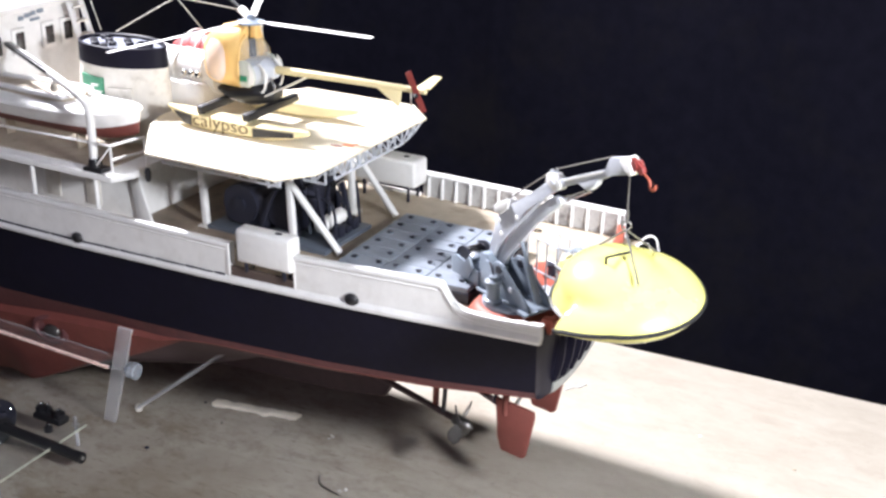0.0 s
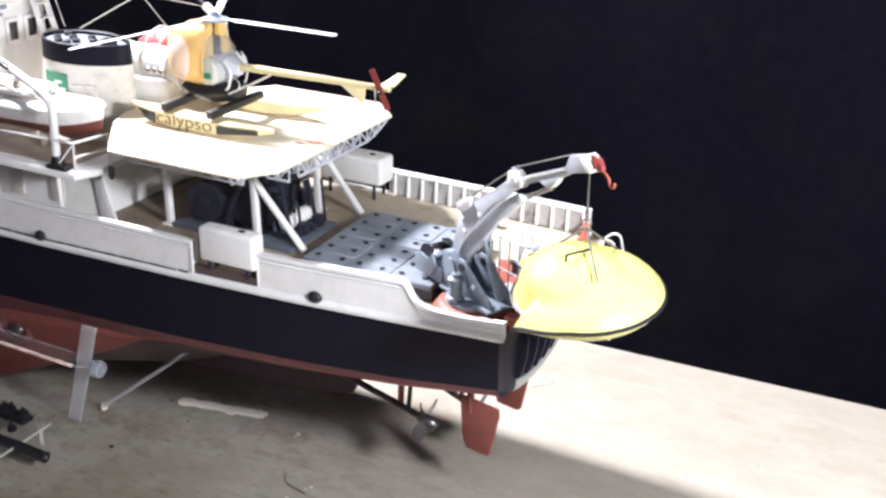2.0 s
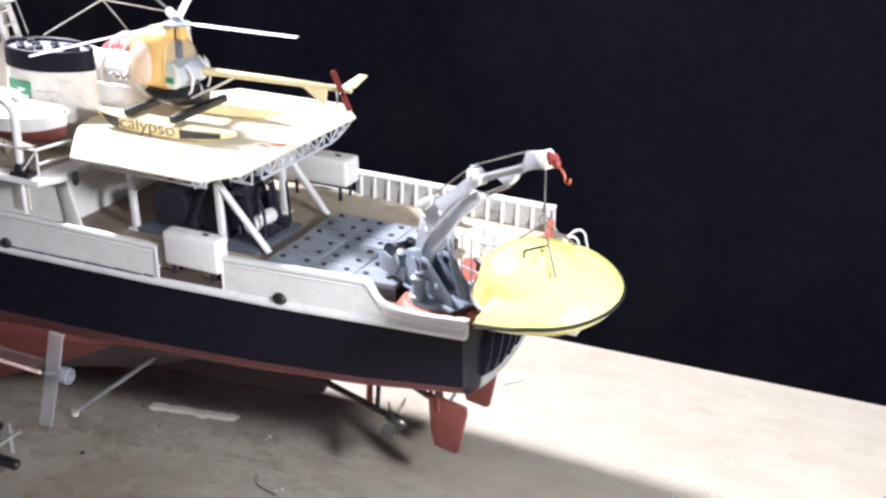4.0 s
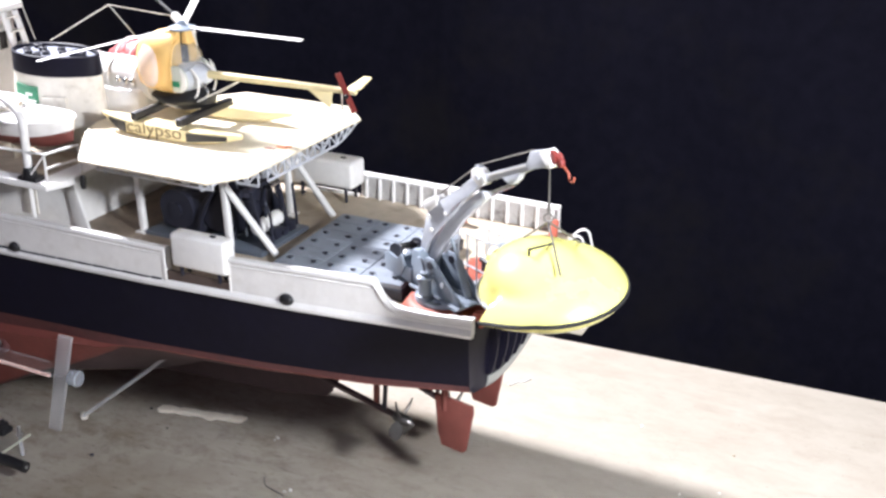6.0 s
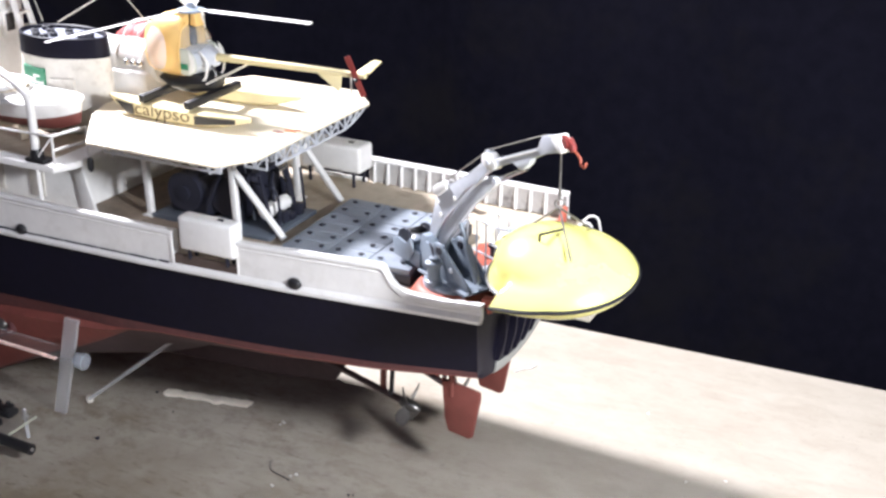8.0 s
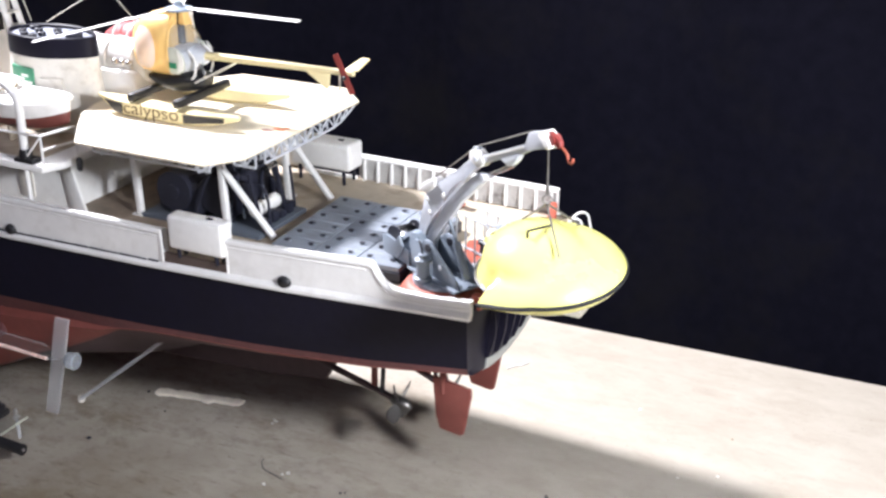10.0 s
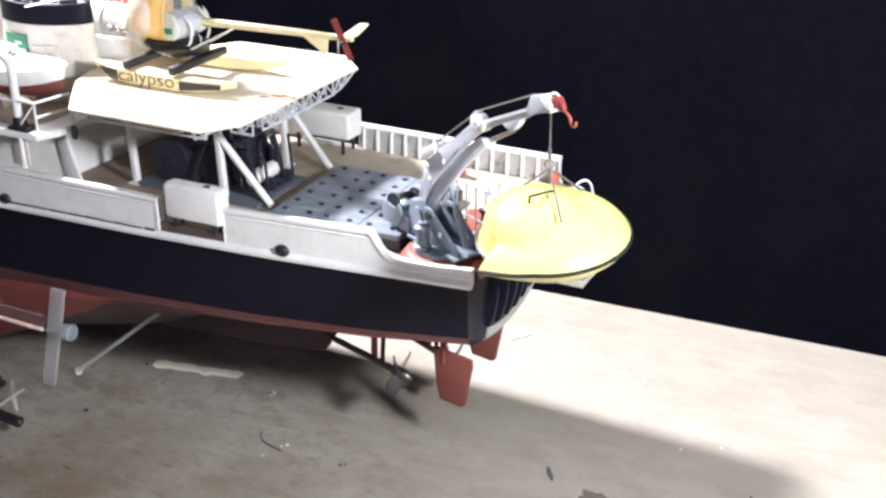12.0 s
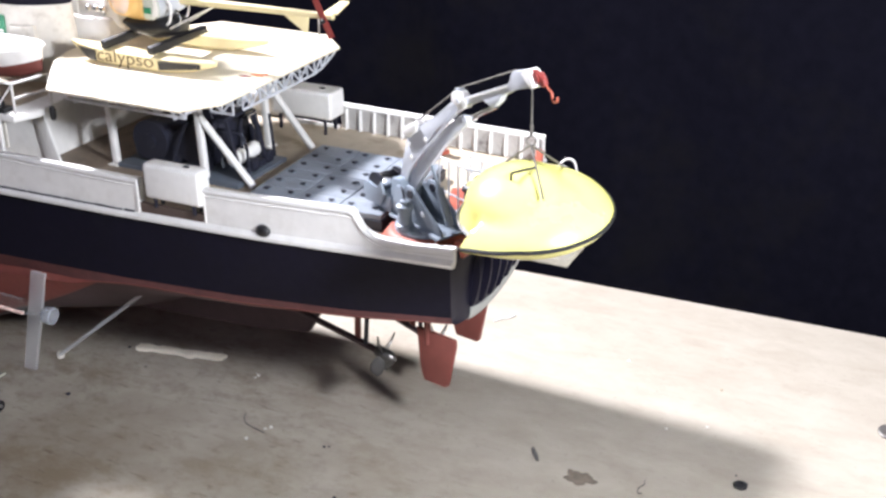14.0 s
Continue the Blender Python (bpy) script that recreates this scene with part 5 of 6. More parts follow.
crane = thing("deck_crane", (CX, CY, D), "light grey knuckle-boom deck crane on a red pedestal", "crane")
part("pedestal", lathe(shape(), (CX - 0.001, CY, CB), [(0.0225, 0), (0.0212, 0.0018), (0.0190, 0.0046), (0.0172, 0.0052)], 40), ORANGE, crane, "red oxide round pedestal")
part("turntable", lathe(shape(), (CX, CY, CB + 0.0050), [(0.0168, 0), (0.0168, 0.0020), (0.0160, 0.0028)], 36), MID_GREY, crane, "blue-grey round turntable")
for v in (-0.0080, 0.0062):
    bm = shape()
    web(bm, [(-0.0190, 0.0095), (0.0215, 0.0095), (0.0222, 0.0125), (0.0205, 0.0150), (0.0036, 0.0262), (-0.0010, 0.0300), (-0.0065, 0.0300), (-0.0095, 0.0262), (-0.0150, 0.0275), (-0.0195, 0.0240)], v, v + 0.0016)
    cheek = part("cheek", bm, MID_GREY, crane, "blue-grey cheek plate")
    part("pin_boss", lathe(shape(), slew(-0.0030, v - 0.0006, 0.0262), [(0.0022, 0), (0.0024, 0.0004), (0.0024, 0.0024), (0.0014, 0.0028)], 14, axis=AWAY), DARK, cheek)
    part("eye_boss", lathe(shape(), slew(0.0075, v - 0.0005, 0.0185), [(0.0014, 0), (0.0015, 0.0003), (0.0015, 0.0022), (0.0008, 0.0026)], 12, axis=AWAY), GREY, cheek)
part("sole_plate", web(shape(), [(-0.0195, 0.0090), (0.0225, 0.0090), (0.0235, 0.0108), (-0.0195, 0.0108)], -0.0105, 0.0090, 0.0004), MID_GREY, crane)
part("column", web(shape(), [(-0.0215, 0.0100), (-0.0140, 0.0100), (-0.0120, 0.0250), (-0.0160, 0.0300), (-0.0225, 0.0290), (-0.0240, 0.0180)], -0.0062, 0.0062, 0.0008), MID_GREY, crane, "blue-grey box column")
bm = shape()
lathe(bm, slew(-0.0010, -0.0130, 0.0096), [(0.0046, 0), (0.0046, 0.0020), (0.0036, 0.0026), (0.0036, 0.0105), (0.0046, 0.0110), (0.0046, 0.0125), (0.0024, 0.0135), (0.0024, 0.0150), (0.0012, 0.0155)], 18)
part("slewing_motor", bm, MID_GREY, crane, "small grey upright motor")
part("hose", tube(shape(), bend([slew(-0.0010, -0.0130, 0.0248), slew(-0.0060, -0.0110, 0.0285), slew(-0.0120, -0.0075, 0.0270)], 4), 0.0006, 6), DARK, crane)
# winch bracket and drum behind the column
part("drum_bracket", web(shape(), [(-0.0420, 0.0105), (-0.0205, 0.0090), (-0.0205, 0.0185), (-0.0270, 0.0200), (-0.0400, 0.0180)], -0.0085, 0.0050, 0.0010), MID_GREY, crane)
for v in (-0.0110, 0.0062):
    bm = shape()
    web(bm, [(-0.0410, 0.0120), (-0.0280, 0.0120), (-0.0230, 0.0200), (-0.0260, 0.0265), (-0.0300, 0.0215), (-0.0370, 0.0235), (-0.0425, 0.0215)], v, v + 0.0014)
    part("drum_cheek", bm, MID_GREY, crane)
bm = shape()
lathe(bm, slew(-0.0335, -0.0092, 0.0228), [(0.0062, 0), (0.0062, 0.0012), (0.0044, 0.0016), (0.0044, 0.0136), (0.0062, 0.0140), (0.0062, 0.0152)], 22, axis=AWAY)
part("hoist_drum", bm, DARK, crane, "dark wire hoist drum")
part("drum_wire", lathe(shape(), slew(-0.0335, -0.0070, 0.0228), [(0.0047, 0), (0.0051, 0.001), (0.0051, 0.010), (0.0047, 0.011)], 20, axis=AWAY), STEEL, crane)
# main boom, the long cylinder box under it and the jib
low = part("main_boom", web(shape(), [(-0.0215, 0.0218), (-0.0194, 0.0330), (-0.0145, 0.0502), (-0.0118, 0.0548), (-0.0022, 0.0620), (0.0120, 0.0718), (0.0240, 0.0815), (0.0320, 0.0828), (0.0312, 0.0795),
                                      (0.0218, 0.0720), (0.0085, 0.0614), (-0.0120, 0.0345), (-0.0172, 0.0218)], -0.0019, 0.0019, 0.0003), GREY, crane, "light grey box section main boom")
part("boom_edge", bar(shape(), slew(-0.0182, -0.0021, 0.0225), slew(-0.0124, -0.0021, 0.0360), 0.0008, 0.0010), GREY, low)
part("boom_edge", bar(shape(), slew(-0.0124, -0.0021, 0.0360), slew(0.0300, -0.0021, 0.0795), 0.0008, 0.0010), GREY, low)
for u, h in ((-0.0098, 0.0430), (0.0025, 0.0560), (-0.0120, 0.0500)):
    part("pin", lathe(shape(), slew(u, -0.0027, h), [(0.0011, 0), (0.0013, 0.0004), (0.0013, 0.0050), (0.0011, 0.0054)], 12, axis=AWAY), WHITE, low)
part("pivot_block", web(shape(), [(-0.0152, 0.0540), (-0.0156, 0.0572), (-0.0135, 0.0592), (-0.0060, 0.0634), (-0.0036, 0.0622), (-0.0040, 0.0590), (-0.0110, 0.0535)], -0.0034, 0.0034, 0.0004), WHITE, low, "white pulley block on the boom's shoulder")
cyl = part("cylinder_box", web(shape(), [(-0.0158, 0.0220), (-0.0108, 0.0325), (0.0105, 0.0604), (0.0300, 0.0762), (0.0345, 0.0770), (0.0368, 0.0752), (0.0345, 0.0725), (0.0165, 0.0562), (-0.0030, 0.0325), (-0.0105, 0.0220)],
                                -0.0014, 0.0014, 0.0003), GREY, crane, "light grey square cylinder under the boom")
part("cylinder_end", lathe(shape(), slew(0.0362, -0.0036, 0.0758), [(0.0016, 0), (0.0018, 0.0004), (0.0018, 0.0068), (0.0014, 0.0072)], 12, axis=AWAY), GREY, cyl)
part("cylinder_rod", tube(shape(), [slew(0.0366, 0, 0.0760), slew(0.0560, 0, 0.0872)], 0.0013, 10), STEEL, cyl)
ram = part("ram_barrel", tube(shape(), [slew(0.0205, 0.0, 0.0140), slew(0.0110, 0.0, 0.0320)], 0.0023, 12), MID_GREY, crane, "blue-grey lifting ram")
part("ram_rod", tube(shape(), [slew(0.0110, 0.0, 0.0320), slew(0.0035, 0.0, 0.0460)], 0.0010, 10), MID_GREY, ram)
part("knee_block", web(shape(), [(0.0245, 0.0822), (0.0248, 0.0862), (0.0262, 0.0874), (0.0305, 0.0880), (0.0332, 0.0862), (0.0362, 0.0832), (0.0340, 0.0802), (0.0305, 0.0792)], -0.0026, 0.0026, 0.0003), WHITE, crane, "white knuckle block")
part("knee_pin", lathe(shape(), slew(0.0305, -0.0036, 0.0838), [(0.0012, 0), (0.0014, 0.0004), (0.0014, 0.0068), (0.0012, 0.0072)], 14, axis=AWAY), GREY, crane)
jib = part("jib", web(shape(), [(0.0341, 0.0860), (0.0500, 0.0934), (0.0655, 0.1000), (0.0665, 0.1015), (0.0677, 0.1062), (0.0690, 0.1070), (0.0792, 0.1100), (0.0815, 0.1085), (0.0834, 0.1048), (0.0790, 0.1014), (0.0690, 0.0984), (0.0612, 0.0935),
                                (0.0450, 0.0868), (0.0355, 0.0822)], -0.0017, 0.0017, 0.0003), GREY, crane, "light grey jib with a raised head")
part("jib_lug", web(shape(), [(0.0470, 0.0880), (0.0615, 0.0945), (0.0598, 0.0905), (0.0560, 0.0868), (0.0530, 0.0862), (0.0510, 0.0878)], -0.0020, 0.0020, 0.0005), GREY, jib)
part("jib_edge", bar(shape(), slew(0.0375, -0.0019, 0.0866), slew(0.0650, -0.0019, 0.0990), 0.0008, 0.0009), WHITE, jib)
part("head_plate", web(shape(), [(0.0760, 0.1078), (0.0790, 0.1104), (0.0812, 0.1096), (0.0850, 0.1040), (0.0828, 0.1022), (0.0806, 0.1040)], -0.0036, 0.0036, 0.0004), WHITE, jib)
part("hoist_wire", tube(shape(), [slew(-0.0090, 0, 0.0615), slew(0.0280, 0, 0.0890), slew(0.0690, 0, 0.1072)], 0.00045, 6), ROPE, crane)
part("wire_guide", lathe(shape(), slew(0.0280, -0.0020, 0.0884), [(0.0012, 0), (0.0009, 0.001), (0.0009, 0.003), (0.0012, 0.004)], 12, axis=AWAY), GREY, crane)
part("sheave", lathe(shape(), slew(0.0836, -0.0034, 0.1068), [(0.0026, 0.001), (0.0020, 0.002), (0.0020, 0.005), (0.0026, 0.0060)], 20, axis=AWAY), MAROON, crane, "dark red sheave")
part("hook_block", web(shape(), [(0.0795, 0.1098), (0.0822, 0.1104), (0.0886, 0.1076), (0.0893, 0.1052), (0.0876, 0.1036), (0.0852, 0.1052), (0.0826, 0.1088)], -0.0012, 0.0012, 0.0004), MAROON, crane, "dark red hook block")
hk = slew(0.0948, 0, 0.1006)
arc = [hk + Vector((UX, UY, 0)) * (-0.0017 * math.cos(a)) + Vector((0, 0, -0.0017 * math.sin(a))) for a in [-0.2 + 0.32 * k for k in range(13)]]
part("hook", tube(shape(), [slew(0.0882, 0, 0.1050), slew(0.0910, 0, 0.1036), slew(0.0928, 0, 0.1022)] + arc, 0.00065, 8), ORANGE, crane, "red crane hook")
# operator's cage of thin rods
cage = thing("operator_cage", slew(0.012, 0.017, 0.0072), "thin grey wire operator's cage mounted beside the crane", "cage")
foot = [(-0.004, 0.0115), (0.020, 0.0115), (0.025, 0.0150), (0.022, 0.0255), (-0.004, 0.0255)]
part("tray", prism(shape(), [slew(u, v, 0.0072) for u, v in foot], (0, 0, 0.0020), 0.0004), GREY, cage)
for h in (0.0240, 0.0420):
    part("hoop", tube(shape(), [slew(u, v, h) for u, v in foot], 0.0006, 6), GREY, cage)
for k in range(4):
    for s in (0.0, 0.33, 0.66):
        u, v = mix(foot[k][0], foot[k + 1][0], s), mix(foot[k][1], foot[k + 1][1], s)
        part("upright", tube(shape(), [slew(u, v, 0.0080), slew(u, v, 0.0420)], 0.0005, 6), GREY, cage)

# ---------------------------------------------------------------- yellow diving saucer on its sling
SC, SR = Vector((0.0625, -0.0932, 0.1936)), 0.0366
sub = thing("diving_saucer", SC, "glossy yellow diving saucer with a black rim, hanging from chains", "submersible")
TIP_TURN = Matrix.Rotation(radians(5), 3, Vector((0.895, 0.446, 0))) @ Matrix.Rotation(radians(-5), 3, Vector((-0.446, 0.895, 0)))
FRONT = radians(203)


def saucer_rim(a):
    """Rim radius by bearing: round, with two square corners at the front."""
    off = (a - FRONT + math.pi) % math.tau - math.pi
    r = SR * (0.93 if abs(off) < 0.7 else 1.0)
    for side in (-1, 1):
        u = off * side - 0.74
        if -0.06 < u <= 0.0:
            r = max(r, mix(SR * 0.93, SR * 1.20, 1 + u / 0.06))
        elif 0 < u < 0.62:
            r = max(r, SR / math.cos(0.62 - u) if u < 0.62 else SR)
            r = max(r, mix(SR * 1.20, SR, (u / 0.62) ** 0.8))
    return r


def saucer_at(a, rho, z):
    return SC + TIP_TURN @ Vector((rho * math.cos(a), rho * math.sin(a), z))


def saucer_half(levels, sign, bulge):
    rows = []
    for s in levels:
        row = []
        for k in range(120):
            a = k * math.tau / 120
            rim = saucer_rim(a)
            rho = mix(SR * 0.80, rim, (s - 0.80) / 0.20) if s > 0.80 else SR * s
            h = (1 - s * s) ** 0.72 * (0.0185 if sign > 0 else 0.0150)
            if bulge:
                f = rho * math.cos(a - FRONT) - 0.0055
                w = rho * math.sin(a - FRONT)
                q = math.sqrt((f / 0.0262) ** 2 + (w / 0.0275) ** 2)
                if q < 1:
                    h = max(h, 0.0040 + 0.0182 * math.sqrt(1 - q * q))
                h -= 0.0010 * math.exp(-((q - 1.04) / 0.08) ** 2) * min(1.0, max(0.0, (f + 0.012) / 0.014))
            row.append(saucer_at(a, rho, sign * (h + 0.0008)))
        rows.append(row)
    return rows


lv = [0.02 + 0.98 * i / 36 for i in range(37)]
for name, sign, label in (("upper_shell", 1, "glossy yellow upper shell with a rounded dome"), ("lower_shell", -1, "yellow lower shell")):
    bm = shape()
    rows = saucer_half(lv, sign, sign > 0)
    skin(bm, rows, closed=True)
    bm.faces.new([v for v in list(bm.verts)[:120]])
    part(name, bm, YELLOW, sub, label, smooth=60)
bm = shape()
tube(bm, [saucer_at(k * math.tau / 180, saucer_rim(k * math.tau / 180), 0.0) for k in range(180)], 0.0011, 6, closed=True)
part("rim_band", bm, RUBBER, sub, "black rubber rim band")
bm = shape()
tube(bm, [saucer_at(FRONT + a, saucer_rim(FRONT + a) + 0.0004, 0.0002) for a in [-0.70 + 0.1 * k for k in range(15)]], 0.0010, 6)
part("bright_strip", bm, STEEL, sub, "bright metal strip along the front rim")
bm = shape()
p, q = SC + Vector((-0.0055, -0.0140, 0.0196)), SC + Vector((0.0015, -0.0014, 0.0200))
bar(bm, p - Vector((0, 0, 0.003)), p + Vector((0, 0, 0.0040)), 0.0009, 0.0009)
bar(bm, p + Vector((0, 0, 0.0038)), q + Vector((0, 0, 0.0030)), 0.0009, 0.0009)
part("hatch_handle", bm, RUBBER, sub, "black handle on the dome")
part("nozzle", lathe(shape(), saucer_at(FRONT - 0.86, SR * 1.08, 0.0020), [(0.0040, 0), (0.0040, 0.003), (0.003, 0.0035)], 14, axis=(-0.8, 0.6, 0)), OLD_WHITE, sub)
EYE_RING = slew(0.0803, 0, 0.0772)
sling = thing("lifting_sling", EYE_RING, "three-legged grey chain sling on the hoist wire", "sling")
part("hoist_line", tube(shape(), [slew(0.0800, 0, 0.1030), EYE_RING + Vector((0, 0, 0.0025))], 0.0005, 6), ROPE, sling)
part("master_ring", ring(shape(), EYE_RING, 0.0021, 0.0005, axis=(0.4, -1, 0)), ROPE, sling)
part("shackle", tube(shape(), [EYE_RING + Vector((0, 0, 0.003)), EYE_RING + Vector((0, 0, 0.0075))], 0.0009, 8), ROPE, sling)
for end in (SC + Vector((0.0125, -0.0205, 0.0165)), SC + Vector((0.0100, 0.0265, 0.0112)), SC + Vector((-0.0215, 0.0050, 0.0160))):
    bm = shape()
    tube(bm, [EYE_RING + Vector((0, 0, -0.002)), end], 0.00055, 6)
    part("chain", bm, ROPE, sling, "thin grey chain leg")

# ---------------------------------------------------------------- boarding ladder and its platform at the stern
ladder = thing("boarding_ladder", (0.03, 0.055, 0.106), "white boarding ladder with wire handrails and a small wooden platform", "ladder")
part("platform", box(shape(), (-0.004, 0.042, 0.0995), (0.0320, 0.072, 0.1040), 0.0006), material("weathered_board", (0.50, 0.46, 0.38), 0.7, vary=0.2, dirt=(0.16, 0.13, 0.09), dirt_amount=0.6, dirt_scale=60), ladder, "weathered pale wooden platform")
part("back_panel", bar(shape(), (0.0125, 0.056, 0.1480), (0.0245, 0.056, 0.1040), 0.0115, 0.0012, 0.0003, up=(1, 0, 0.3)), WHITE, ladder)
for y in (0.050, 0.062):
    part("stringer", bar(shape(), (0.0135, y, 0.1490), (0.0255, y, 0.1040), 0.0010, 0.0048, 0.0003, up=(0, 1, 0)), WHITE, ladder)
    pts = bend([(0.0148, y, 0.1480), (0.0175, y, 0.1560), (0.0225, y, 0.1602), (0.0268, y, 0.1590), (0.0290, y, 0.1510), (0.0363, y, 0.1230), (0.0355, y, 0.1140), (0.0275, y, 0.1085)], 5)
    part("handrail", tube(shape(), pts, 0.0007, 6), WHITE, ladder)
for i in range(8):
    t = (i + 0.7) / 8.4
    x, z = mix(0.0140, 0.0260, t), mix(0.149, 0.104, t)
    part("tread", box(shape(), (x - 0.0022, 0.0505, z - 0.0005), (x + 0.0022, 0.0615, z + 0.0005)), WHITE, ladder)
part("bracket", box(shape(), (0.008, 0.050, 0.1470), (0.016, 0.063, 0.1490), 0.0005), WHITE, ladder)
part("bracket", bar(shape(), (0.002, 0.057, 0.122), (0.016, 0.057, 0.1040), 0.0012, 0.0012), OLD_WHITE, ladder)

# ---------------------------------------------------------------- clear supports under the hull
stand = thing("acrylic_stand", (-0.31, -0.06, 0), "clear acrylic display support with a copper rod", "stand")
part("upright", prism(shape(), [(-0.3125, -0.0640, 0.0), (-0.3025, -0.0640, 0.0), (-0.2598, -0.0835, 0.0895), (-0.2708, -0.0835, 0.0895)], (0, 0.0024, 0), 0.0002), FROSTED, stand)
part("cross_rod", tube(shape(), [(-0.4544, -0.1011, 0.0783), (-0.2824, -0.0835, 0.0629)], 0.0052, 20), CLEAR, stand, "thick clear rod")
part("end_cap", lathe(shape(), (-0.2665, -0.0820, 0.0600), [(0.0046, 0), (0.0054, 0.001), (0.0054, 0.006), (0.0046, 0.007)], 20, axis=(1, 0.1, -0.06)), clear_material("thick_acrylic", (0.50, 0.54, 0.60), 0.25, 0.2, 0.42), stand)
part("cap_rim", ring(shape(), (-0.2600, -0.0813, 0.0596), 0.0050, 0.00028, axis=(1, 0.1, -0.06), n=24), FROSTED, stand)
part("core", tube(shape(), [(-0.4520, -0.1036, 0.0759), (-0.2804, -0.0860, 0.0596)], 0.0013, 10), COPPER, stand, "copper core of the rod, paled to stand for its highlight")
part("edge_strip", tube(shape(), [(-0.4528, -0.1017, 0.0823), (-0.2823, -0.0830, 0.0676)], 0.0005, 6), ACRYLIC, stand)
part("pin", tube(shape(), [(-0.2804, -0.0860, 0.0596), (-0.2665, -0.0820, 0.0600)], 0.0009, 8), ACRYLIC, stand)
part("diagonal_strut", tube(shape(), [(-0.2998, -0.0435, 0.002), (-0.2110, -0.048, 0.0735)], 0.0014, 12), FROSTED, stand)
part("foot_knob", lathe(shape(), (-0.2998, -0.0425, 0), [(0.0024, 0), (0.0027, 0.002), (0.0020, 0.0042)], 14), OLD_WHITE, stand)
for x in (-0.42, -0.60):
    part("cradle", box(shape(), (x - 0.006, -0.045, 0.0), (x + 0.006, 0.045, 0.0455), 0.001), ACRYLIC, stand)

# ---------------------------------------------------------------- motor unit on a clear plate
unit = thing("motor_unit", (-0.36, -0.11, 0), "black electric motor with a shaft on a clear mounting plate", "motor")
PZ = 0.0150                                   # top of the clear sheet
part("mounting_plate", prism(shape(), [(-0.40, -0.175, PZ), (-0.297, -0.170, PZ), (-0.299, -0.092, PZ), (-0.40, -0.080, PZ)], (0, 0, -0.0016), 0.0003), CLEAR, unit, "clear sheet with pale sawn edges")
EDGE = material("pale_sawn_edge", (0.40, 0.41, 0.33), 0.4)
part("plate_edge", bar(shape(), (-0.297, -0.170, PZ - 0.0006), (-0.299, -0.092, PZ - 0.0006), 0.0006, 0.0014), EDGE, unit)
for x, y in ((-0.3035, -0.0970), (-0.3010, -0.1660), (-0.39, -0.09), (-0.39, -0.165)):
    part("spacer", lathe(shape(), (x, y, 0), [(0.0013, 0), (0.0013, PZ - 0.0016)], 10), FROSTED, unit)
    bolt = part("bolt", lathe(shape(), (x, y, PZ), [(0.0012, 0), (0.0012, 0.0062), (0.0007, 0.0070)], 8), STEEL, unit)
    part("nut", lathe(shape(), (x, y, PZ), [(0.0021, 0), (0.0021, 0.0014), (0.0014, 0.0016)], 6), STEEL, bolt)
MY = -0.1235                                  # the motor's axis
part("motor_body", lathe(shape(), (-0.394, MY + 0.0018, 0.0174), [(0.010, 0), (0.0165, 0.001), (0.0165, 0.042), (0.0150, 0.046), (0.0075, 0.0485), (0.0075, 0.053)], 30, axis=(1, -0.04, -0.03)), MATT_BLACK, unit)
part("flange", lathe(shape(), (-0.350, MY, 0.0170), [(0.0166, 0), (0.0166, 0.0030), (0.0150, 0.0042), (0.0100, 0.0046), (0.0096, 0.0075), (0.0060, 0.0082)], 30, axis=(1, -0.04, -0.03)), DARK, unit)
part("shaft", tube(shape(), [(-0.344, MY + 0.0010, 0.0160), (-0.2745, -0.1212, 0.0128)], 0.0036, 18), MATT_BLACK, unit, "black round shaft")
part("shaft_pin", tube(shape(), [(-0.2747, -0.1212, 0.0130), (-0.2738, -0.1212, 0.0129)], 0.0011, 10), STEEL, unit)
part("gearbox", box(shape(), (-0.3350, -0.1040, PZ), (-0.3110, -0.0945, PZ + 0.0045), 0.0012), MATT_BLACK, unit)
for x, y, r in ((-0.3320, -0.0985, 0.0036), (-0.3265, -0.0975, 0.0026), (-0.3150, -0.0992, 0.0038), (-0.3140, -0.1105, 0.0030)):
    gear = part("gear", lathe(shape(), (x, y, PZ + (0.0045 if y > -0.105 else 0.0)), [(r, 0), (r, 0.0030), (0.4 * r, 0.0036), (0.4 * r, 0.0058)], 12), MATT_BLACK, unit)
    part("gear_stud", lathe(shape(), (x, y, PZ + (0.0103 if y > -0.105 else 0.0058)), [(0.0006, 0), (0.0006, 0.0006)], 6), STEEL, gear)
for a in (0.5, 1.35, 2.6, 3.6, 4.6, 5.6):
    part("screw", lathe(shape(), (-0.3464, MY + 0.0130 * math.cos(a), 0.0170 + 0.0130 * math.sin(a)), [(0.0014, 0), (0.0014, 0.0012), (0.0007, 0.0018)], 8, axis=(1, 0, 0)), STEEL, unit)
part("terminal_block", box(shape(), (-0.3740, -0.1240, 0.0325), (-0.3660, -0.1150, 0.0385), 0.001), OLD_WHITE, unit, "small white terminal block")

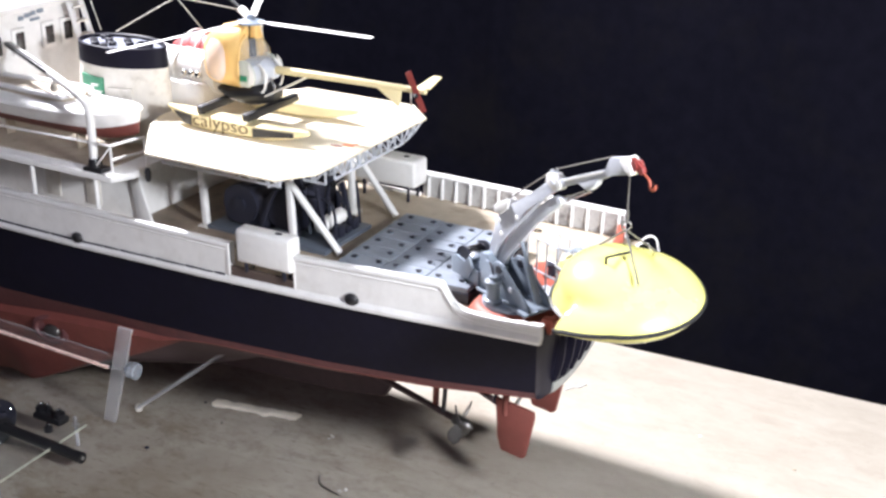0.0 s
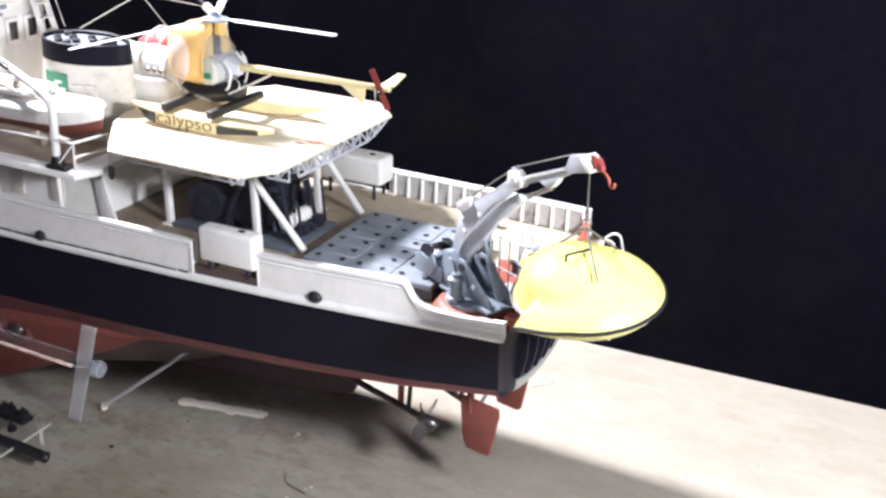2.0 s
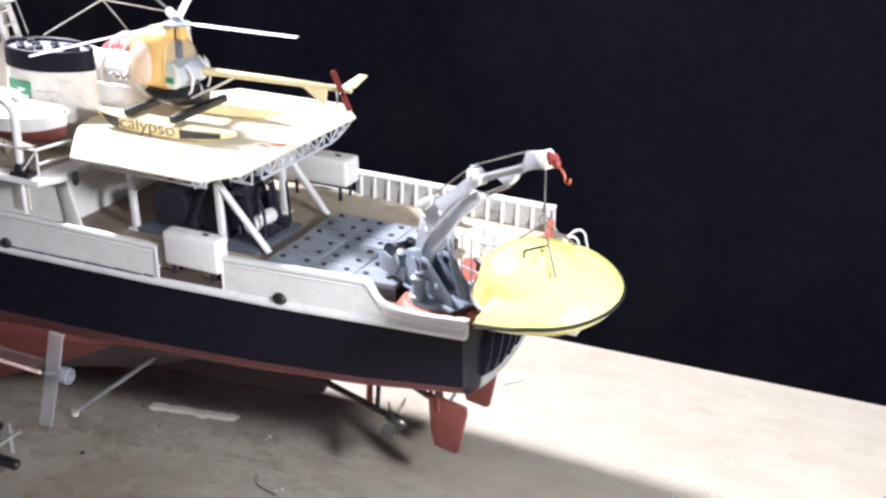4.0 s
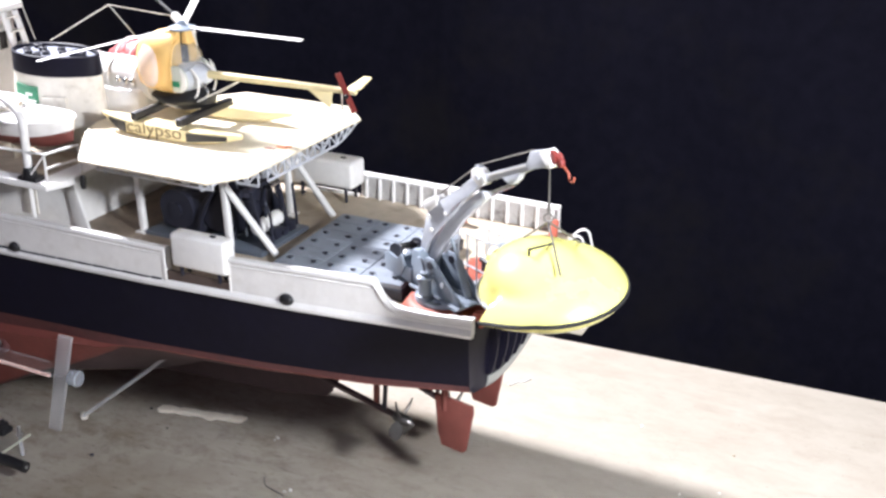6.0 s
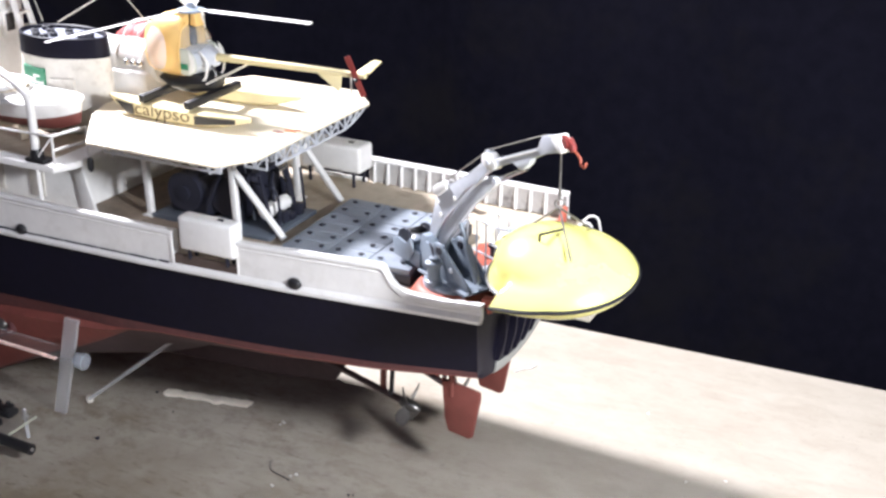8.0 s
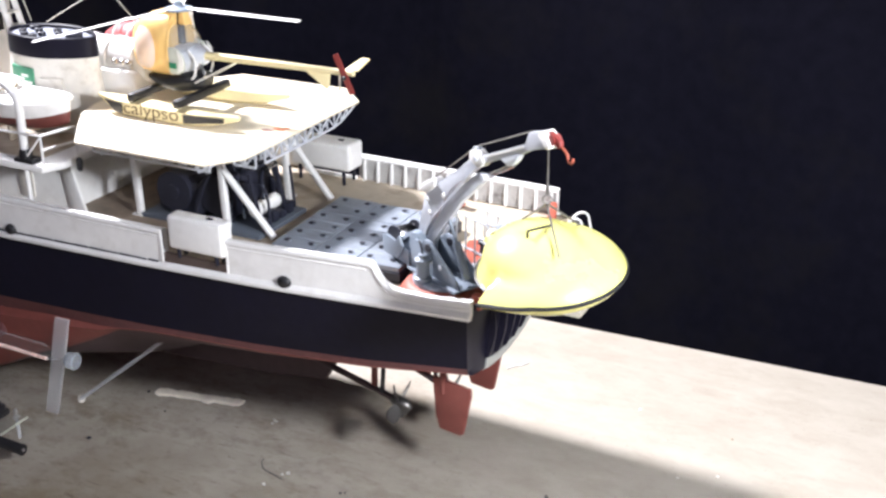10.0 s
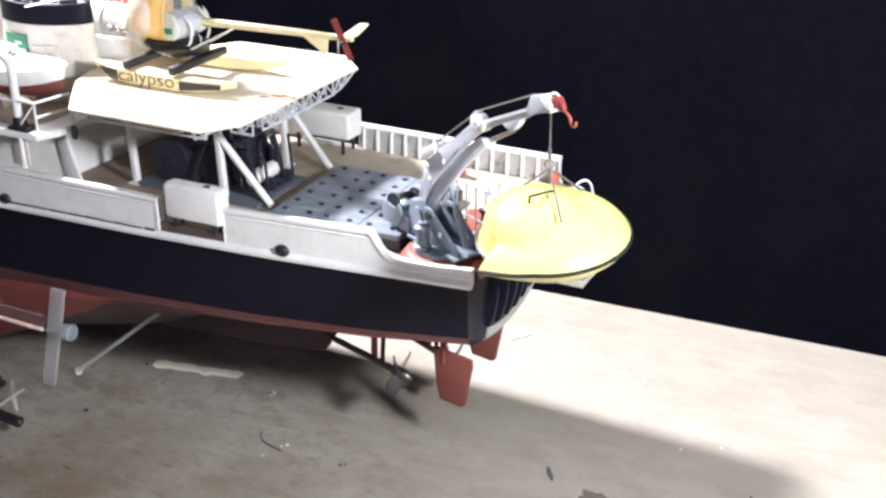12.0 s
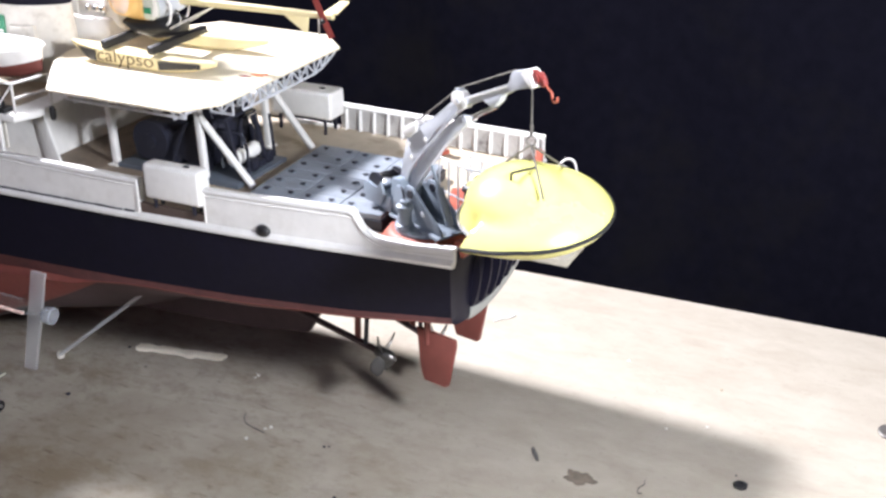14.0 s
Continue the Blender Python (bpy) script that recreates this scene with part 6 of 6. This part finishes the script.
# ---------------------------------------------------------------- litter on the table
bm = shape()
rows = []
rnd = random.Random(12)
for i in range(25):
    t = i / 24
    x, y = mix(-0.2600, -0.1965, t), mix(-0.0095, 0.0030, t)
    w = 0.0031 + 0.0003 * math.sin(i * 2.1) + (0.0009 if i in (1, 2, 3) else 0.0006 if i in (22, 23) else 0)
    dent = 0.0022 if i in (14, 15, 16) else 0.0
    j = 0.0003 * rnd.random()
    top = 0.0018 + 0.0010 * rnd.random()
    rows.append([(x + 0.0010 * math.sin(i), y - w + j - dent, 0.0), (x, y - w + j - dent, top), (x + 0.002 * rnd.random(), y, top + 0.0009), (x, y + w - j, top), (x, y + w, 0.0)])
skin(bm, rows, closed=True, caps=True)
tagged(part("tape_strip", bm, TAPE), "crumpled strip of pale masking tape on the table", "tape")
wire = bend([(-0.1440, -0.0480, 0.001), (-0.1425, -0.0520, 0.002), (-0.1385, -0.0565, 0.001), (-0.1310, -0.0595, 0.0015), (-0.1220, -0.0610, 0.001)])
tagged(part("wire_scrap", tube(shape(), wire, 0.00038, 6), ROPE), "thin bent dark wire offcut on the table", "wire")


def crumb(name, x, y, r, mat, label, seed):
    rnd = random.Random(seed)
    bm = shape()
    bmesh.ops.create_icosphere(bm, subdivisions=1, radius=r)
    for v in bm.verts:
        v.co *= 0.7 + 0.6 * rnd.random()
        v.co.z = max(-0.4 * r, v.co.z * 0.6)
    bmesh.ops.translate(bm, verts=bm.verts, vec=(x, y, 0.4 * r))
    return tagged(part(name, bm, mat), label, "crumb", group="crumbs on the table")


for i, (x, y, r, mat) in enumerate(((-0.1220, -0.0535, 0.0014, SCRAP), (-0.1245, -0.0560, 0.0010, SCRAP), (-0.1290, -0.0702, 0.0013, SCRAP), (-0.1632, -0.0055, 0.0013, SCRAP),
                                    (-0.1640, -0.0085, 0.0010, SCRAP), (-0.1655, -0.0040, 0.0007, SCRAP), (-0.2620, -0.0775, 0.0015, DARK), (-0.2390, -0.0280, 0.0009, DARK),
                                    (-0.0815, -0.0575, 0.0011, DARK), (-0.0790, -0.0560, 0.0008, DARK), (-0.0505, -0.0980, 0.0013, DARK), (-0.2660, -0.0120, 0.0012, DARK),
                                    (0.1175, 0.1085, 0.0012, DECK), (0.120, 0.062, 0.0010, SCRAP),
                                    (0.098, 0.050, 0.0009, SCRAP), (0.052, 0.118, 0.0010, SCRAP), (0.148, 0.020, 0.0009, DARK))):
    crumb("crumb", x, y, r, mat, "white crumb of filler on the table" if mat is SCRAP else "dark crumb of grit on the table", i)
bm = shape()
rows = [[(mix(-0.0525, -0.0422, t), mix(0.1308, 0.1452, t) + 0.0012 * math.sin(7 * t) + dy * (0.5 + 0.5 * math.sin(9 * t + 1)) , dz) for dy, dz in ((-0.0014, 0.0), (-0.001, 0.0012), (0.001, 0.0012), (0.0014, 0.0))] for t in [i / 10 for i in range(11)]]
skin(bm, rows, closed=True, caps=True)
tagged(part("filler_smear", bm, SCRAP), "white smear of dried filler on the table", "filler")
# dark five-lobed stain
bm = shape()
pts = []
rnd = random.Random(4)
for k in range(72):
    a = k * math.tau / 72
    r = 0.0082 * (0.80 + 0.15 * math.cos(5 * a + 0.4) + 0.10 * math.sin(3 * a + 1.0) + 0.05 * math.sin(11 * a) + 0.13 * rnd.random())
    pts.append((0.0675 + 1.25 * r * math.cos(a), -0.0210 + 0.85 * r * math.sin(a), 0.0002))
prism(bm, pts, (0, 0, 0.0003))
tagged(part("stain", bm, material("dark_dried_stain", (0.17, 0.14, 0.11), 0.5, vary=0.4, grain=260, dirt=(0.07, 0.06, 0.05), dirt_amount=0.6, dirt_scale=110)), "dark dried star-shaped spill on the table", "stain")
tagged(part("rubber_washer", lathe(shape(), (0.1525, 0.0110, 0), [(0.0038, 0), (0.0040, 0.0015), (0.0030, 0.0022), (0.0018, 0.0022), (0.0016, 0.0008)], 18), RUBBER), "small black rubber washer on the table", "washer")

tagged(part("metal_disc", lathe(shape(), (0.2235, 0.1036, 0), [(0.0085, 0), (0.0088, 0.0012), (0.0080, 0.0020), (0.0030, 0.0022)], 24), ROPE), "flat round grey metal disc on the table", "disc")
bm = shape()
rows = []
for i in range(9):
    t = i / 8
    x, y, w = mix(0.0318, 0.0392, t), mix(-0.0045, -0.0160, t), 0.0017 * math.sin(math.pi * (0.08 + 0.86 * t)) ** 0.7
    rows.append([(x - w, y, 0.0002), (x - 0.6 * w, y, 0.0010 + 0.0006 * math.sin(5 * t)), (x + 0.7 * w, y + 0.0004, 0.0012), (x + w, y + 0.0004, 0.0002)])
skin(bm, rows, closed=True, caps=True)
tagged(part("paper_shred", bm, material("dark_shred", (0.10, 0.095, 0.09), 0.6, vary=0.4)), "narrow dark shred of torn sheet on the table", "shred")
curl = bend([(0.1020, -0.0080, 0.0008), (0.1030, -0.0120, 0.0012), (0.1010, -0.0160, 0.0008), (0.1018, -0.0205, 0.0006), (0.1045, -0.0210, 0.0014)], 5)
tagged(part("wire_curl", tube(shape(), curl, 0.00035, 6), ROPE), "short curled dark wire end on the table", "wire")
